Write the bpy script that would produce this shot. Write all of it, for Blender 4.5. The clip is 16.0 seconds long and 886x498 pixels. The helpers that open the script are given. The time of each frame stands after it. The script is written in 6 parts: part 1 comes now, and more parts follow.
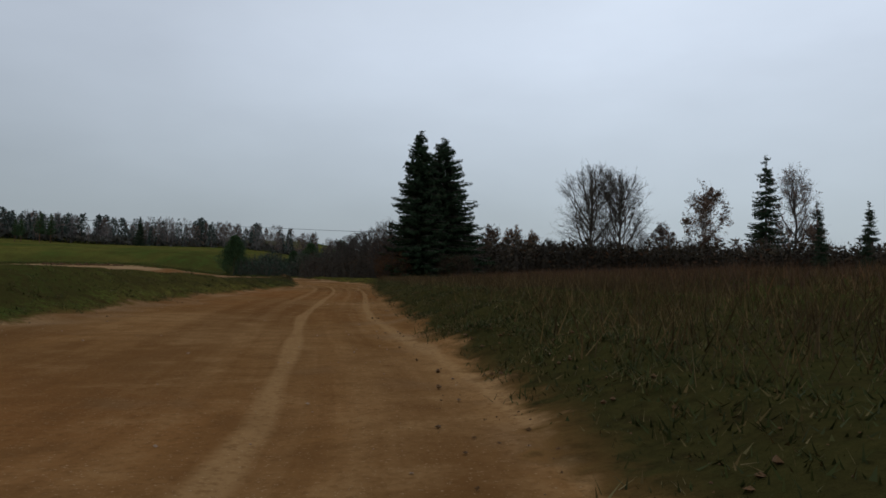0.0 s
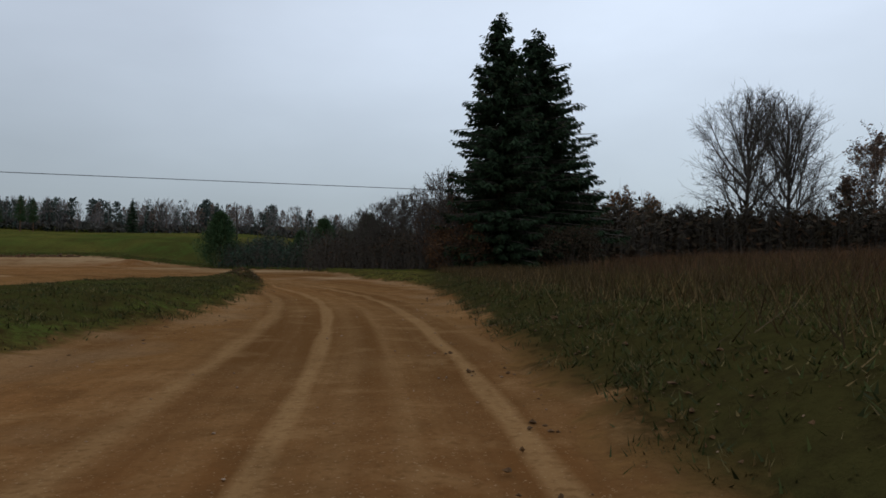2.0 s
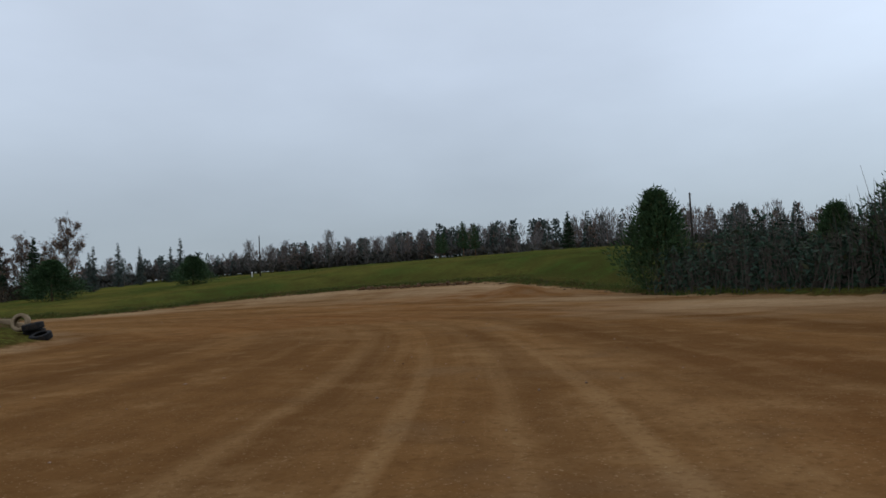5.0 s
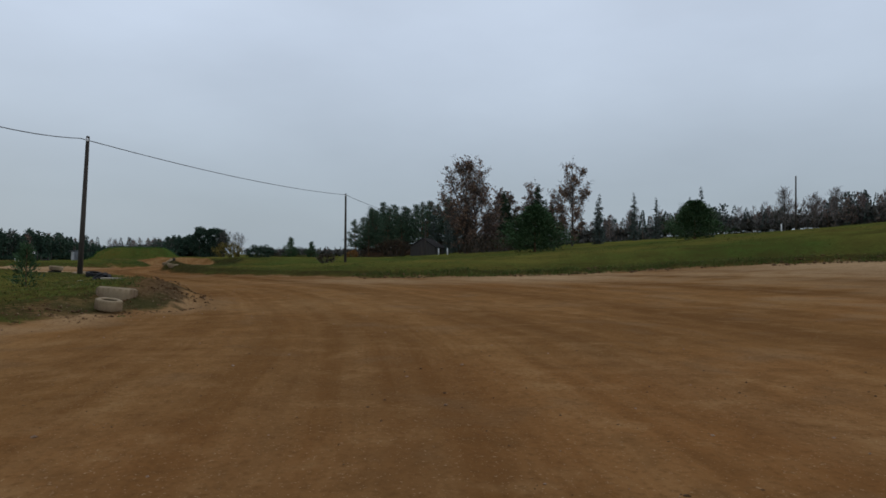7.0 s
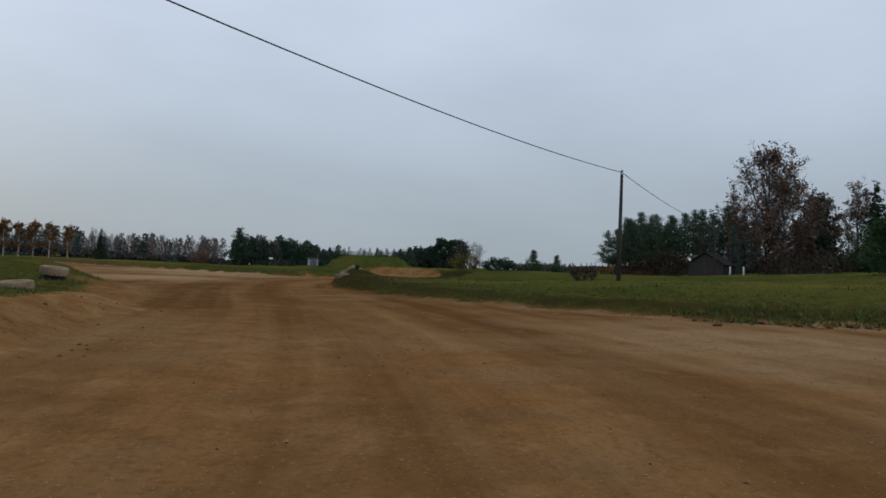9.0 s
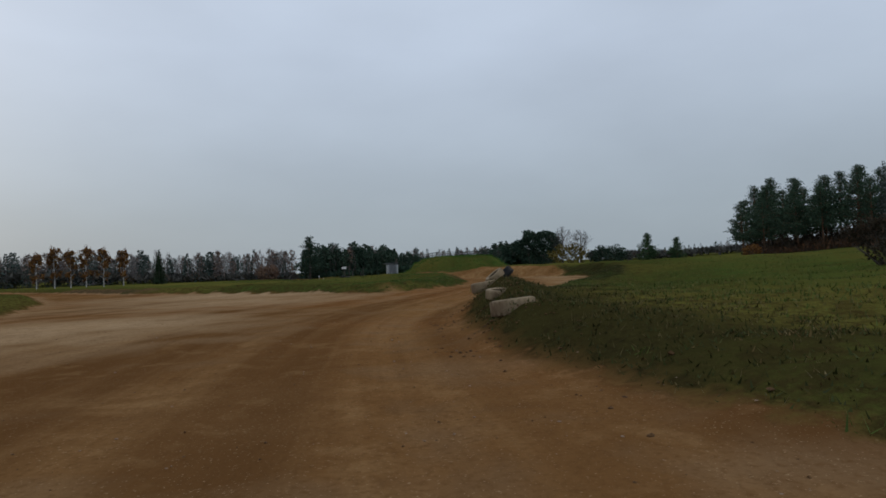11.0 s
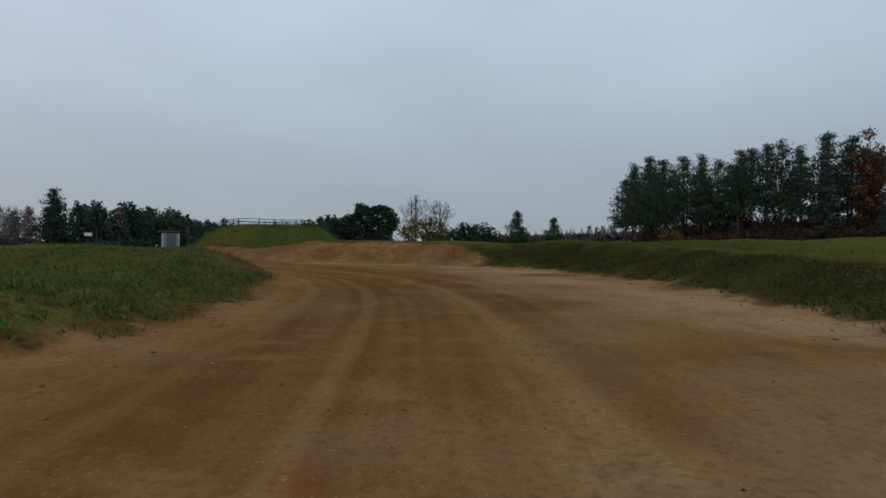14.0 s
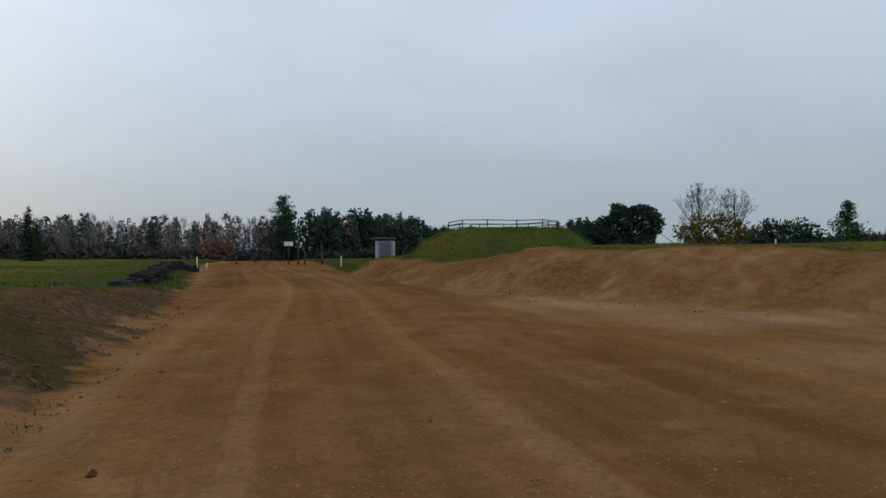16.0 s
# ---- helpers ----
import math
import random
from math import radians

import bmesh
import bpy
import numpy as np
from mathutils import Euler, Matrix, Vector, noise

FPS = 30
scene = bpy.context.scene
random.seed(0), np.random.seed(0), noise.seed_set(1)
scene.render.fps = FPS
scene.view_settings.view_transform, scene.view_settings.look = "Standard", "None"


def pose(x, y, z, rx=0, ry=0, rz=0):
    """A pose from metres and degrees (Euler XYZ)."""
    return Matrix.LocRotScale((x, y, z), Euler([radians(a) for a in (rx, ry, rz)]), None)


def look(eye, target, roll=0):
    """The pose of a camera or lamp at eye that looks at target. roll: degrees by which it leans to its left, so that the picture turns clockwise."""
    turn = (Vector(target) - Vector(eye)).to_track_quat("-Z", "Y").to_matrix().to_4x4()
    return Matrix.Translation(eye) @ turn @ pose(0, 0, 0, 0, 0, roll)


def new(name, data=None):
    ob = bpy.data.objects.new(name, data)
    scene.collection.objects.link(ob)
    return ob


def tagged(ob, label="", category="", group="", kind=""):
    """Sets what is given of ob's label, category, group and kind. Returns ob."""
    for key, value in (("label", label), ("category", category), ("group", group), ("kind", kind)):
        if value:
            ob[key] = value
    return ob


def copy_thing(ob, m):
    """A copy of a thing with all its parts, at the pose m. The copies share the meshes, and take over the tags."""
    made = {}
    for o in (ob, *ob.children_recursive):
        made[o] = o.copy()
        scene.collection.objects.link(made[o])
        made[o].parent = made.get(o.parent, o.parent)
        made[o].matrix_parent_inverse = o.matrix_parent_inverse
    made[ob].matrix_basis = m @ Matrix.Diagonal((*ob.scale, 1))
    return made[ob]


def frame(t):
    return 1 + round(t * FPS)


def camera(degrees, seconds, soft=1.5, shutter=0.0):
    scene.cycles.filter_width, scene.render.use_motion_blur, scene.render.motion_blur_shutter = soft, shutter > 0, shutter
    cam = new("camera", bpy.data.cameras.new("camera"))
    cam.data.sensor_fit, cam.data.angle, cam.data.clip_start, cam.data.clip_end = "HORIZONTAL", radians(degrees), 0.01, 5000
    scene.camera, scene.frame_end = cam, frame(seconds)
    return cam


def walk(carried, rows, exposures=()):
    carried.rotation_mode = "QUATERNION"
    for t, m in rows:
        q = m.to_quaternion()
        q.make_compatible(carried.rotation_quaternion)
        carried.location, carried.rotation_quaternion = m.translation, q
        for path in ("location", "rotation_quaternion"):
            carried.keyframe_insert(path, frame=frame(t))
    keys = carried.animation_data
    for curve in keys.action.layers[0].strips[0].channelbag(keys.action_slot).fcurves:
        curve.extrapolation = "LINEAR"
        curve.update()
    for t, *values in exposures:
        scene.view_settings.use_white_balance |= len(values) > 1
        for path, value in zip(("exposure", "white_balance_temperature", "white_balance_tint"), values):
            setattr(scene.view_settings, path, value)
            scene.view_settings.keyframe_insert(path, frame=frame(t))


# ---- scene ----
cam = camera(64.97, 16.0, soft=1.6)
# seconds, x, y, z, yaw, pitch, roll
ROWS = [
    (0.0, 9.33, -47.36, 1.248, -3.96, 2.03, 1.19),
    (0.5, 8.77, -38.15, 1.294, -5.70, 2.07, 1.56),
    (1.0, 7.63, -28.47, 1.273, -1.20, 2.08, -0.03),
    (1.5, 7.16, -18.82, 1.311, -2.47, 1.08, 0.65),
    (2.0, 6.75, -9.78, 1.277, -1.57, 0.84, 0.16),
    (2.5, 6.10, -1.27, 1.209, -0.96, 0.41, 0.84),
    (3.0, 5.17, 6.45, 1.203, 1.41, 0.02, -1.16),
    (3.5, 3.41, 13.55, 1.089, 8.78, 0.48, -1.54),
    (3.7, 2.66, 16.09, 1.079, 11.32, 0.23, -1.70),
    (5.8, -11.75, 43.99, 1.095, 49.56, 2.50, -1.86),
    (6.0, -14.21, 46.56, 1.271, 52.50, 1.25, -1.73),
    (6.5, -20.85, 53.04, 1.325, 63.84, 1.12, -1.41),
    (7.0, -29.11, 55.92, 1.375, 77.32, 0.75, 0.28),
    (7.5, -37.03, 57.50, 1.180, 89.44, 0.37, -1.04),
    (8.0, -43.46, 57.72, 1.339, 92.13, -0.39, 1.77),
    (8.5, -49.53, 57.00, 1.194, 91.39, -0.12, 3.31),
    (9.0, -56.45, 56.18, 1.140, 97.13, 1.72, 2.31),
    (9.2, -59.15, 55.88, 1.159, 101.63, 0.47, -0.17),
    (11.3, -82.66, 46.68, 1.284, 103.18, 1.64, -2.33),
    (11.5, -84.85, 45.70, 1.247, 101.23, 0.12, -2.09),
    (12.0, -90.41, 43.89, 1.258, 96.57, 0.12, -3.48),
    (12.5, -96.19, 42.26, 1.403, 91.52, 0.98, -2.62),
    (13.0, -102.79, 41.65, 1.340, 86.55, 1.91, -0.93),
    (13.5, -110.44, 41.38, 1.235, 88.27, -0.80, -2.00),
    (14.0, -117.52, 40.97, 1.020, 88.58, -0.23, 0.42),
    (14.5, -123.58, 40.86, 0.844, 91.30, -0.33, -0.15),
    (15.0, -129.99, 40.61, 1.141, 98.03, 0.06, 5.15),
    (15.5, -136.11, 39.76, 1.147, 104.13, 0.54, 2.06),
    (16.0, -141.69, 37.79, 1.144, 109.14, 0.31, -0.37),
]


def car_pose(x, y, z, yaw, pitch, roll):
    a, p = radians(yaw), radians(pitch)
    ahead = Vector((-math.sin(a) * math.cos(p), math.cos(a) * math.cos(p), math.sin(p)))
    eye = Vector((x, y, z))
    return look(eye, eye + ahead * 10, roll)


walk(cam, [(r[0], car_pose(*r[1:])) for r in ROWS], exposures=[(0, -0.16, 6550, 10), (1.5, -0.1, 6500, 10), (2.5, 0.07, 6400, 10), (3.5, 0.13, 6320, 10), (6.0, 0.1, 6320, 10), (7.5, 0.08, 6320, 10), (9.0, 0.04, 6320, 10), (11.5, -0.08, 6320, 10), (14.5, -0.04, 6320, 10), (15.0, 0.06, 6320, 10), (15.5, 0.07, 6320, 10), (16, 0.08, 6320, 10)])

# ---- overcast sky and a weak, wide sun ----
world = bpy.data.worlds.new("overcast")
scene.world = world
world.use_nodes = True
wn, wl = world.node_tree.nodes, world.node_tree.links
wn.clear()
sky = wn.new("ShaderNodeTexSky")
sky.sky_type, sky.sun_disc = "NISHITA", False
sky.sun_elevation, sky.sun_rotation = radians(24), radians(200)
sky.dust_density = 3.0
coord = wn.new("ShaderNodeTexCoord")
sep = wn.new("ShaderNodeSeparateXYZ")
ramp = wn.new("ShaderNodeValToRGB")
ramp.color_ramp.elements[0].position, ramp.color_ramp.elements[0].color = 0.0, (4.1, 4.75, 5.2, 1)
ramp.color_ramp.elements[1].position, ramp.color_ramp.elements[1].color = 1.0, (8.3, 9.1, 10.5, 1)
for position, colour in ((0.08, (4.4, 5.1, 5.7, 1)), (0.3, (6.7, 7.6, 8.9, 1))):
    e = ramp.color_ramp.elements.new(position)
    e.color = colour
cloud = wn.new("ShaderNodeTexNoise")
cloud.inputs["Scale"].default_value, cloud.inputs["Detail"].default_value = 2.2, 5
stretch = wn.new("ShaderNodeMapping")
stretch.inputs["Scale"].default_value = (1, 1, 2.6)
cloud_range = wn.new("ShaderNodeMapRange")
cloud_range.inputs["From Min"].default_value, cloud_range.inputs["From Max"].default_value = 0.25, 0.75
cloud_range.inputs["To Min"].default_value, cloud_range.inputs["To Max"].default_value = 0.9, 1.1
deck = wn.new("ShaderNodeMixRGB")
deck.blend_type = "MULTIPLY"
deck.inputs["Fac"].default_value = 1.0
veil = wn.new("ShaderNodeMixRGB")
veil.inputs["Fac"].default_value = 0.9
bg = wn.new("ShaderNodeBackground")
bg.inputs["Strength"].default_value = 0.09
out = wn.new("ShaderNodeOutputWorld")
wl.new(coord.outputs["Generated"], sep.inputs[0])
wl.new(sep.outputs["Z"], ramp.inputs["Fac"])
wl.new(coord.outputs["Generated"], stretch.inputs["Vector"])
wl.new(stretch.outputs["Vector"], cloud.inputs["Vector"])
wl.new(cloud.outputs["Fac"], cloud_range.inputs["Value"])
wl.new(ramp.outputs["Color"], deck.inputs["Color1"])
wl.new(cloud_range.outputs["Result"], deck.inputs["Color2"])
wl.new(sky.outputs["Color"], veil.inputs["Color1"])
lobe = wn.new("ShaderNodeVectorMath")
lobe.operation = "DOT_PRODUCT"
lobe.inputs[1].default_value = (0.75, 0.6, 0.2)
glow = wn.new("ShaderNodeMapRange")
glow.interpolation_type = "SMOOTHSTEP"
glow.inputs["From Min"].default_value, glow.inputs["From Max"].default_value = 0.15, 0.95
glow.inputs["To Min"].default_value, glow.inputs["To Max"].default_value = 0.93, 1.3
light_cloud = wn.new("ShaderNodeMixRGB")
light_cloud.blend_type = "MULTIPLY"
light_cloud.inputs["Fac"].default_value = 1.0
wl.new(coord.outputs["Generated"], lobe.inputs[0])
wl.new(lobe.outputs["Value"], glow.inputs["Value"])
wl.new(deck.outputs["Color"], light_cloud.inputs["Color1"])
wl.new(glow.outputs["Result"], light_cloud.inputs["Color2"])
wl.new(light_cloud.outputs["Color"], veil.inputs["Color2"])
wl.new(veil.outputs["Color"], bg.inputs["Color"])
wl.new(bg.outputs["Background"], out.inputs["Surface"])

sun_data = bpy.data.lights.new("sun", "SUN")
sun_data.energy, sun_data.angle, sun_data.color = 0.5, radians(25), (1.0, 0.95, 0.88)
sun = new("sun", sun_data)
sun.matrix_world = look((0, 0, 60), (20, -55, 33))


# ---- materials ----
class Mat:
    """A small builder for node materials."""

    def __init__(self, name, roughness=0.9, spec=0.2):
        self.m = bpy.data.materials.new(name)
        self.m.use_nodes = True
        self.n, self.l = self.m.node_tree.nodes, self.m.node_tree.links
        self.b = self.n["Principled BSDF"]
        self.b.inputs["Roughness"].default_value = roughness
        self.b.inputs["Specular IOR Level"].default_value = spec

    def node(self, kind, **inputs):
        node = self.n.new(kind)
        for key, value in inputs.items():
            self.put(node, key.replace("_", " "), value)
        return node

    def put(self, node, key, value):
        slot = node.inputs[int(key[1:]) if key[0] == "i" and key[1:].isdigit() else key]
        if isinstance(value, bpy.types.NodeSocket):
            self.l.new(value, slot)
        else:
            slot.default_value = value

    def where(self, scale=(1, 1, 1)):
        c = self.node("ShaderNodeTexCoord")
        return self.node("ShaderNodeMapping", Vector=c.outputs["Object"], Scale=scale).outputs["Vector"]

    def attr(self, name):
        a = self.n.new("ShaderNodeAttribute")
        a.attribute_name = name
        return a.outputs["Fac"]

    def noise(self, scale, detail=4, vector=None, rough=0.55):
        node = self.node("ShaderNodeTexNoise", Scale=scale, Detail=detail, Roughness=rough)
        if vector is not None:
            self.l.new(vector, node.inputs["Vector"])
        return node.outputs["Fac"]

    def span(self, value, a, b, c=0.0, d=1.0):
        node = self.node("ShaderNodeMapRange", Value=value, From_Min=a, From_Max=b, To_Min=c, To_Max=d)
        return node.outputs["Result"]

    def math(self, op, a, b=0.0):
        node = self.n.new("ShaderNodeMath")
        node.operation = op
        self.put(node, "i0", a)
        self.put(node, "i1", b)
        return node.outputs[0]

    def mix(self, fac, a, b):
        node = self.n.new("ShaderNodeMixRGB")
        self.put(node, "Fac", fac)
        self.put(node, "Color1", a if isinstance(a, bpy.types.NodeSocket) else (*a, 1))
        self.put(node, "Color2", b if isinstance(b, bpy.types.NodeSocket) else (*b, 1))
        return node.outputs["Color"]

    def bump(self, height, strength=0.4, distance=0.05):
        node = self.node("ShaderNodeBump", Strength=strength, Distance=distance, Height=height)
        self.l.new(node.outputs["Normal"], self.b.inputs["Normal"])

    def done(self, colour):
        self.put(self.b, "Base Color", colour if isinstance(colour, bpy.types.NodeSocket) else (*colour, 1))
        return self.m


def leafy(name, dark, light, dry, share=0.12):
    """Foliage whose shards differ one from another."""
    k = Mat(name, 0.85, 0.1)
    island = k.n.new("ShaderNodeNewGeometry").outputs["Random Per Island"]
    c = k.mix(island, dark, light)
    c = k.mix(k.span(island, 1 - share, 1 - share * 0.4), c, dry)
    c = k.mix(k.span(k.noise(0.45, 3, k.where()), 0.35, 0.7, 0, 0.6), c, dark)
    return k.done(c)


def rough_mat(name, a, b, scale, roughness=0.9, bump=0.3, distance=0.02, stretch=(1, 1, 1), spec=0.2, spots=None):
    k = Mat(name, roughness, spec)
    v = k.where(stretch)
    coarse, fine = k.noise(scale, 5, v), k.noise(scale * 7, 3, v)
    c = k.mix(k.span(coarse, 0.3, 0.7), a, b)
    c = k.mix(k.span(fine, 0.35, 0.75, 0, 0.45), c, tuple(q * 0.55 for q in a))
    if spots:
        c = k.mix(k.span(k.noise(scale * 0.6, 4, v), 0.55, 0.65), c, spots)
    k.bump(k.math("ADD", coarse, k.math("MULTIPLY", fine, 0.4)), bump, distance)
    return k.done(c)


def ground_material():
    k = Mat("earth_and_grass", 1.0, 0.0)
    v = k.where()
    d, lane, along, wear = k.attr("edge"), k.attr("lane"), k.attr("along"), k.attr("worn")
    n_big, n_mid, n_fine, n_grit = k.noise(0.045, 4, v), k.noise(0.35, 5, v), k.noise(2.2, 5, v), k.noise(14, 4, v)
    n_tuft = k.noise(6.5, 5, v, 0.7)
    # streaks left by wheels, long along the way and narrow across it
    comb = k.node("ShaderNodeCombineXYZ", X=k.math("MULTIPLY", along, 0.035), Y=k.math("MULTIPLY", lane, 1.5), Z=0.0).outputs[0]
    streak = k.noise(1.0, 4, comb, 0.6)
    comb2 = k.node("ShaderNodeCombineXYZ", X=k.math("MULTIPLY", along, 0.02), Y=k.math("MULTIPLY", lane, 0.45), Z=3.0).outputs[0]
    broad = k.noise(1.0, 3, comb2, 0.5)
    brown, deep, tan, pale, red = (0.192, 0.096, 0.034), (0.105, 0.05, 0.0175), (0.27, 0.158, 0.069), (0.365, 0.25, 0.14), (0.184, 0.07, 0.021)
    patch, worn_patch = k.noise(0.13, 4, v, 0.5), k.noise(0.55, 4, v, 0.5)
    sand = k.mix(k.span(broad, 0.36, 0.66), deep, brown)
    sand = k.mix(k.span(patch, 0.5, 0.75, 0, 0.55), sand, tan)
    sand = k.mix(k.span(patch, 0.48, 0.3, 0, 0.5), sand, deep)
    sand = k.mix(k.span(n_big, 0.5, 0.66, 0, 0.5), sand, red)
    blotch = k.noise(1.1, 5, v, 0.62)
    sand = k.mix(k.span(blotch, 0.52, 0.66, 0, 0.42), sand, deep)
    sand = k.mix(k.span(blotch, 0.46, 0.34, 0, 0.3), sand, tan)
    sand = k.mix(k.math("MULTIPLY", k.span(streak, 0.45, 0.75), k.span(wear, 0, 1, 0.1, 0.38)), sand, tan)
    sand = k.mix(k.math("MULTIPLY", k.span(streak, 0.5, 0.3), k.span(wear, 0, 1, 0.12, 0.34)), sand, deep)
    # smooth bands pressed by the wheels
    rut = k.math("ABSOLUTE", k.math("SUBTRACT", k.math("ABSOLUTE", k.attr("wheel")), 1.0))
    rut = k.math("ADD", rut, k.span(k.noise(0.22, 3, v), 0.2, 0.8, -0.07, 0.07))
    sand = k.mix(k.math("MULTIPLY", k.math("MULTIPLY", k.span(rut, 0.17, 0.08), k.span(n_fine, 0.25, 0.6, 0.42, 0.72)), k.attr("tracks")), sand, tan)
    for at, wide, most in ((-2.35, 0.16, 0.55), (0.05, 0.1, 0.3), (1.75, 0.12, 0.25)):
        side = k.math("ADD", k.math("ABSOLUTE", k.math("SUBTRACT", k.attr("wheel"), at)), k.span(k.noise(0.3, 3, v), 0.2, 0.8, -0.12, 0.12))
        sand = k.mix(k.math("MULTIPLY", k.math("MULTIPLY", k.span(side, wide * 1.6, wide * 0.4, 0, most), k.span(n_fine, 0.25, 0.6, 0.5, 1.0)), k.math("MULTIPLY", k.attr("tracks"), k.span(along, 62, 76))), sand, tan)
    # dry, pale sand thrown out to the rim of the way
    rim = k.math("ADD", k.attr("dry"), k.span(k.math("ADD", worn_patch, k.math("MULTIPLY", broad, 0.5)), 0.45, 1.05, -0.4, 0.4))
    sand = k.mix(k.span(rim, 0.15, 1.05, 0, 0.95), sand, pale)
    sand = k.mix(k.span(worn_patch, 0.5, 0.75, 0, 0.4), sand, deep)
    sand = k.mix(k.span(n_fine, 0.48, 0.72, 0, 0.35), sand, deep)
    sand = k.mix(k.span(n_grit, 0.5, 0.7, 0, 0.55), sand, deep)
    sand = k.mix(k.span(n_tuft, 0.55, 0.75, 0, 0.4), sand, deep)
    sand = k.mix(k.span(k.noise(5.5, 4, comb), 0.52, 0.7, 0, 0.14), sand, deep)
    sand = k.mix(k.span(k.noise(38, 2, v), 0.64, 0.72, 0, 0.45), sand, pale)
    green, olive, straw, soil = (0.05, 0.08, 0.016), (0.058, 0.064, 0.014), (0.12, 0.085, 0.026), (0.038, 0.024, 0.009)
    grass = k.mix(k.span(n_mid, 0.35, 0.65), green, olive)
    grass = k.mix(k.span(n_big, 0.4, 0.6, 0, 0.8), grass, (0.125, 0.108, 0.024))
    near = k.span(k.math("ADD", d, k.span(n_mid, 0.2, 0.8, -3, 3)), 9, 3, 0.25, 0.85)
    grass = k.mix(k.math("MULTIPLY", k.span(n_tuft, 0.42, 0.62), near), grass, soil)
    grass = k.mix(k.math("MULTIPLY", k.span(n_fine, 0.45, 0.68), near), grass, soil)
    grass = k.mix(k.span(n_grit, 0.55, 0.75, 0, 0.4), grass, straw)
    grass = k.mix(k.span(k.math("ADD", k.attr("meadow"), k.span(n_mid, 0.2, 0.8, -0.25, 0.25)), 0.3, 0.8, 0, 0.85), grass, k.mix(k.span(n_tuft, 0.35, 0.65), (0.02, 0.015, 0.007), (0.042, 0.038, 0.012)))
    verge = k.span(k.math("ADD", d, k.span(n_fine, 0.25, 0.75, -0.45, 0.45)), 0.5, 0.0)
    grass = k.mix(k.math("MULTIPLY", verge, 0.8), grass, k.mix(k.span(n_fine, 0.4, 0.6), soil, brown))
    bank = k.attr("bare")
    grass = k.mix(k.span(k.math("ADD", bank, k.span(n_tuft, 0.25, 0.75, -0.4, 0.4)), 0.35, 0.7), grass, k.mix(k.span(n_mid, 0.35, 0.65), k.mix(k.span(n_tuft, 0.4, 0.6), brown, deep), k.mix(k.span(n_fine, 0.4, 0.6), brown, tan)))
    stony = k.mix(k.span(n_tuft, 0.38, 0.64), (0.05, 0.031, 0.015), (0.115, 0.074, 0.038))
    stony = k.mix(k.span(n_mid, 0.46, 0.6, 0, 0.75), stony, (0.034, 0.037, 0.011))
    stony = k.mix(k.span(k.noise(26, 2, v), 0.6, 0.7, 0, 0.4), stony, (0.17, 0.12, 0.075))
    grass = k.mix(k.attr("earth"), grass, stony)
    cut = k.math("ADD", d, k.span(n_fine, 0.2, 0.8, -0.4, 0.4))
    cut = k.math("ADD", cut, k.span(n_mid, 0.2, 0.8, -0.45, 0.45))
    colour = k.mix(k.span(cut, -0.1, 0.2), sand, grass)
    h = k.math("ADD", k.math("MULTIPLY", n_fine, 1.0), k.math("MULTIPLY", n_grit, 0.35))
    h = k.math("ADD", h, k.math("MULTIPLY", n_tuft, k.span(cut, -0.1, 0.3, 0.2, 1.2)))
    h = k.math("ADD", h, k.math("MULTIPLY", streak, k.span(wear, 0, 1, 0, 0.8)))
    k.bump(h, 0.7, 0.1)
    return k.done(colour)


M_GROUND = ground_material()
M_NEEDLE = leafy("spruce_needles", (0.014, 0.027, 0.013), (0.032, 0.055, 0.026), (0.05, 0.05, 0.025), 0.06)
M_PINE = leafy("pine_needles", (0.03, 0.058, 0.026), (0.062, 0.108, 0.042), (0.08, 0.08, 0.03), 0.08)
# far needles: distance haze put into the colour, paler and bluer than near spruce
M_HAZENEEDLE = leafy("haze_tinted_conifer_needles", (0.04, 0.056, 0.05), (0.078, 0.1, 0.08), (0.08, 0.075, 0.05), 0.1)
# grove pines: green shifted lighter and bluer, haze painted into the needles
M_HAZEGROVE = leafy("haze_tinted_grove_needles", (0.03, 0.052, 0.034), (0.066, 0.104, 0.056), (0.08, 0.08, 0.04), 0.06)
M_DARKPINE = leafy("dark_pine_needles", (0.02, 0.038, 0.026), (0.045, 0.075, 0.045), (0.06, 0.06, 0.03), 0.06)
# far rusty leaves, lightened and greyed to stand in for haze
M_HAZERUST = leafy("haze_tinted_rusty_crowns", (0.1, 0.072, 0.06), (0.2, 0.135, 0.1), (0.22, 0.13, 0.08), 0.2)
M_OAK = leafy("brown_oak_leaves", (0.1, 0.062, 0.045), (0.21, 0.135, 0.095), (0.26, 0.15, 0.08), 0.2)
M_RUST = leafy("rusty_leaves", (0.05, 0.03, 0.018), (0.12, 0.06, 0.03), (0.18, 0.085, 0.035), 0.2)
M_ORANGE = leafy("orange_leaves", (0.1, 0.045, 0.015), (0.22, 0.1, 0.03), (0.3, 0.17, 0.05), 0.2)
M_YELLOW = leafy("yellow_leaves", (0.07, 0.055, 0.015), (0.16, 0.13, 0.03), (0.22, 0.15, 0.04), 0.2)
M_SHRUB = leafy("dark_shrub_leaves", (0.026, 0.022, 0.015), (0.065, 0.047, 0.027), (0.11, 0.055, 0.03), 0.12)
M_TWIG = leafy("bare_twigs", (0.05, 0.045, 0.042), (0.1, 0.088, 0.08), (0.11, 0.08, 0.06), 0.1)
# far twigs and brush: haze painted in as a paler grey
M_HAZETWIG = leafy("haze_tinted_bare_crowns", (0.11, 0.1, 0.097), (0.2, 0.178, 0.165), (0.18, 0.12, 0.09), 0.2)
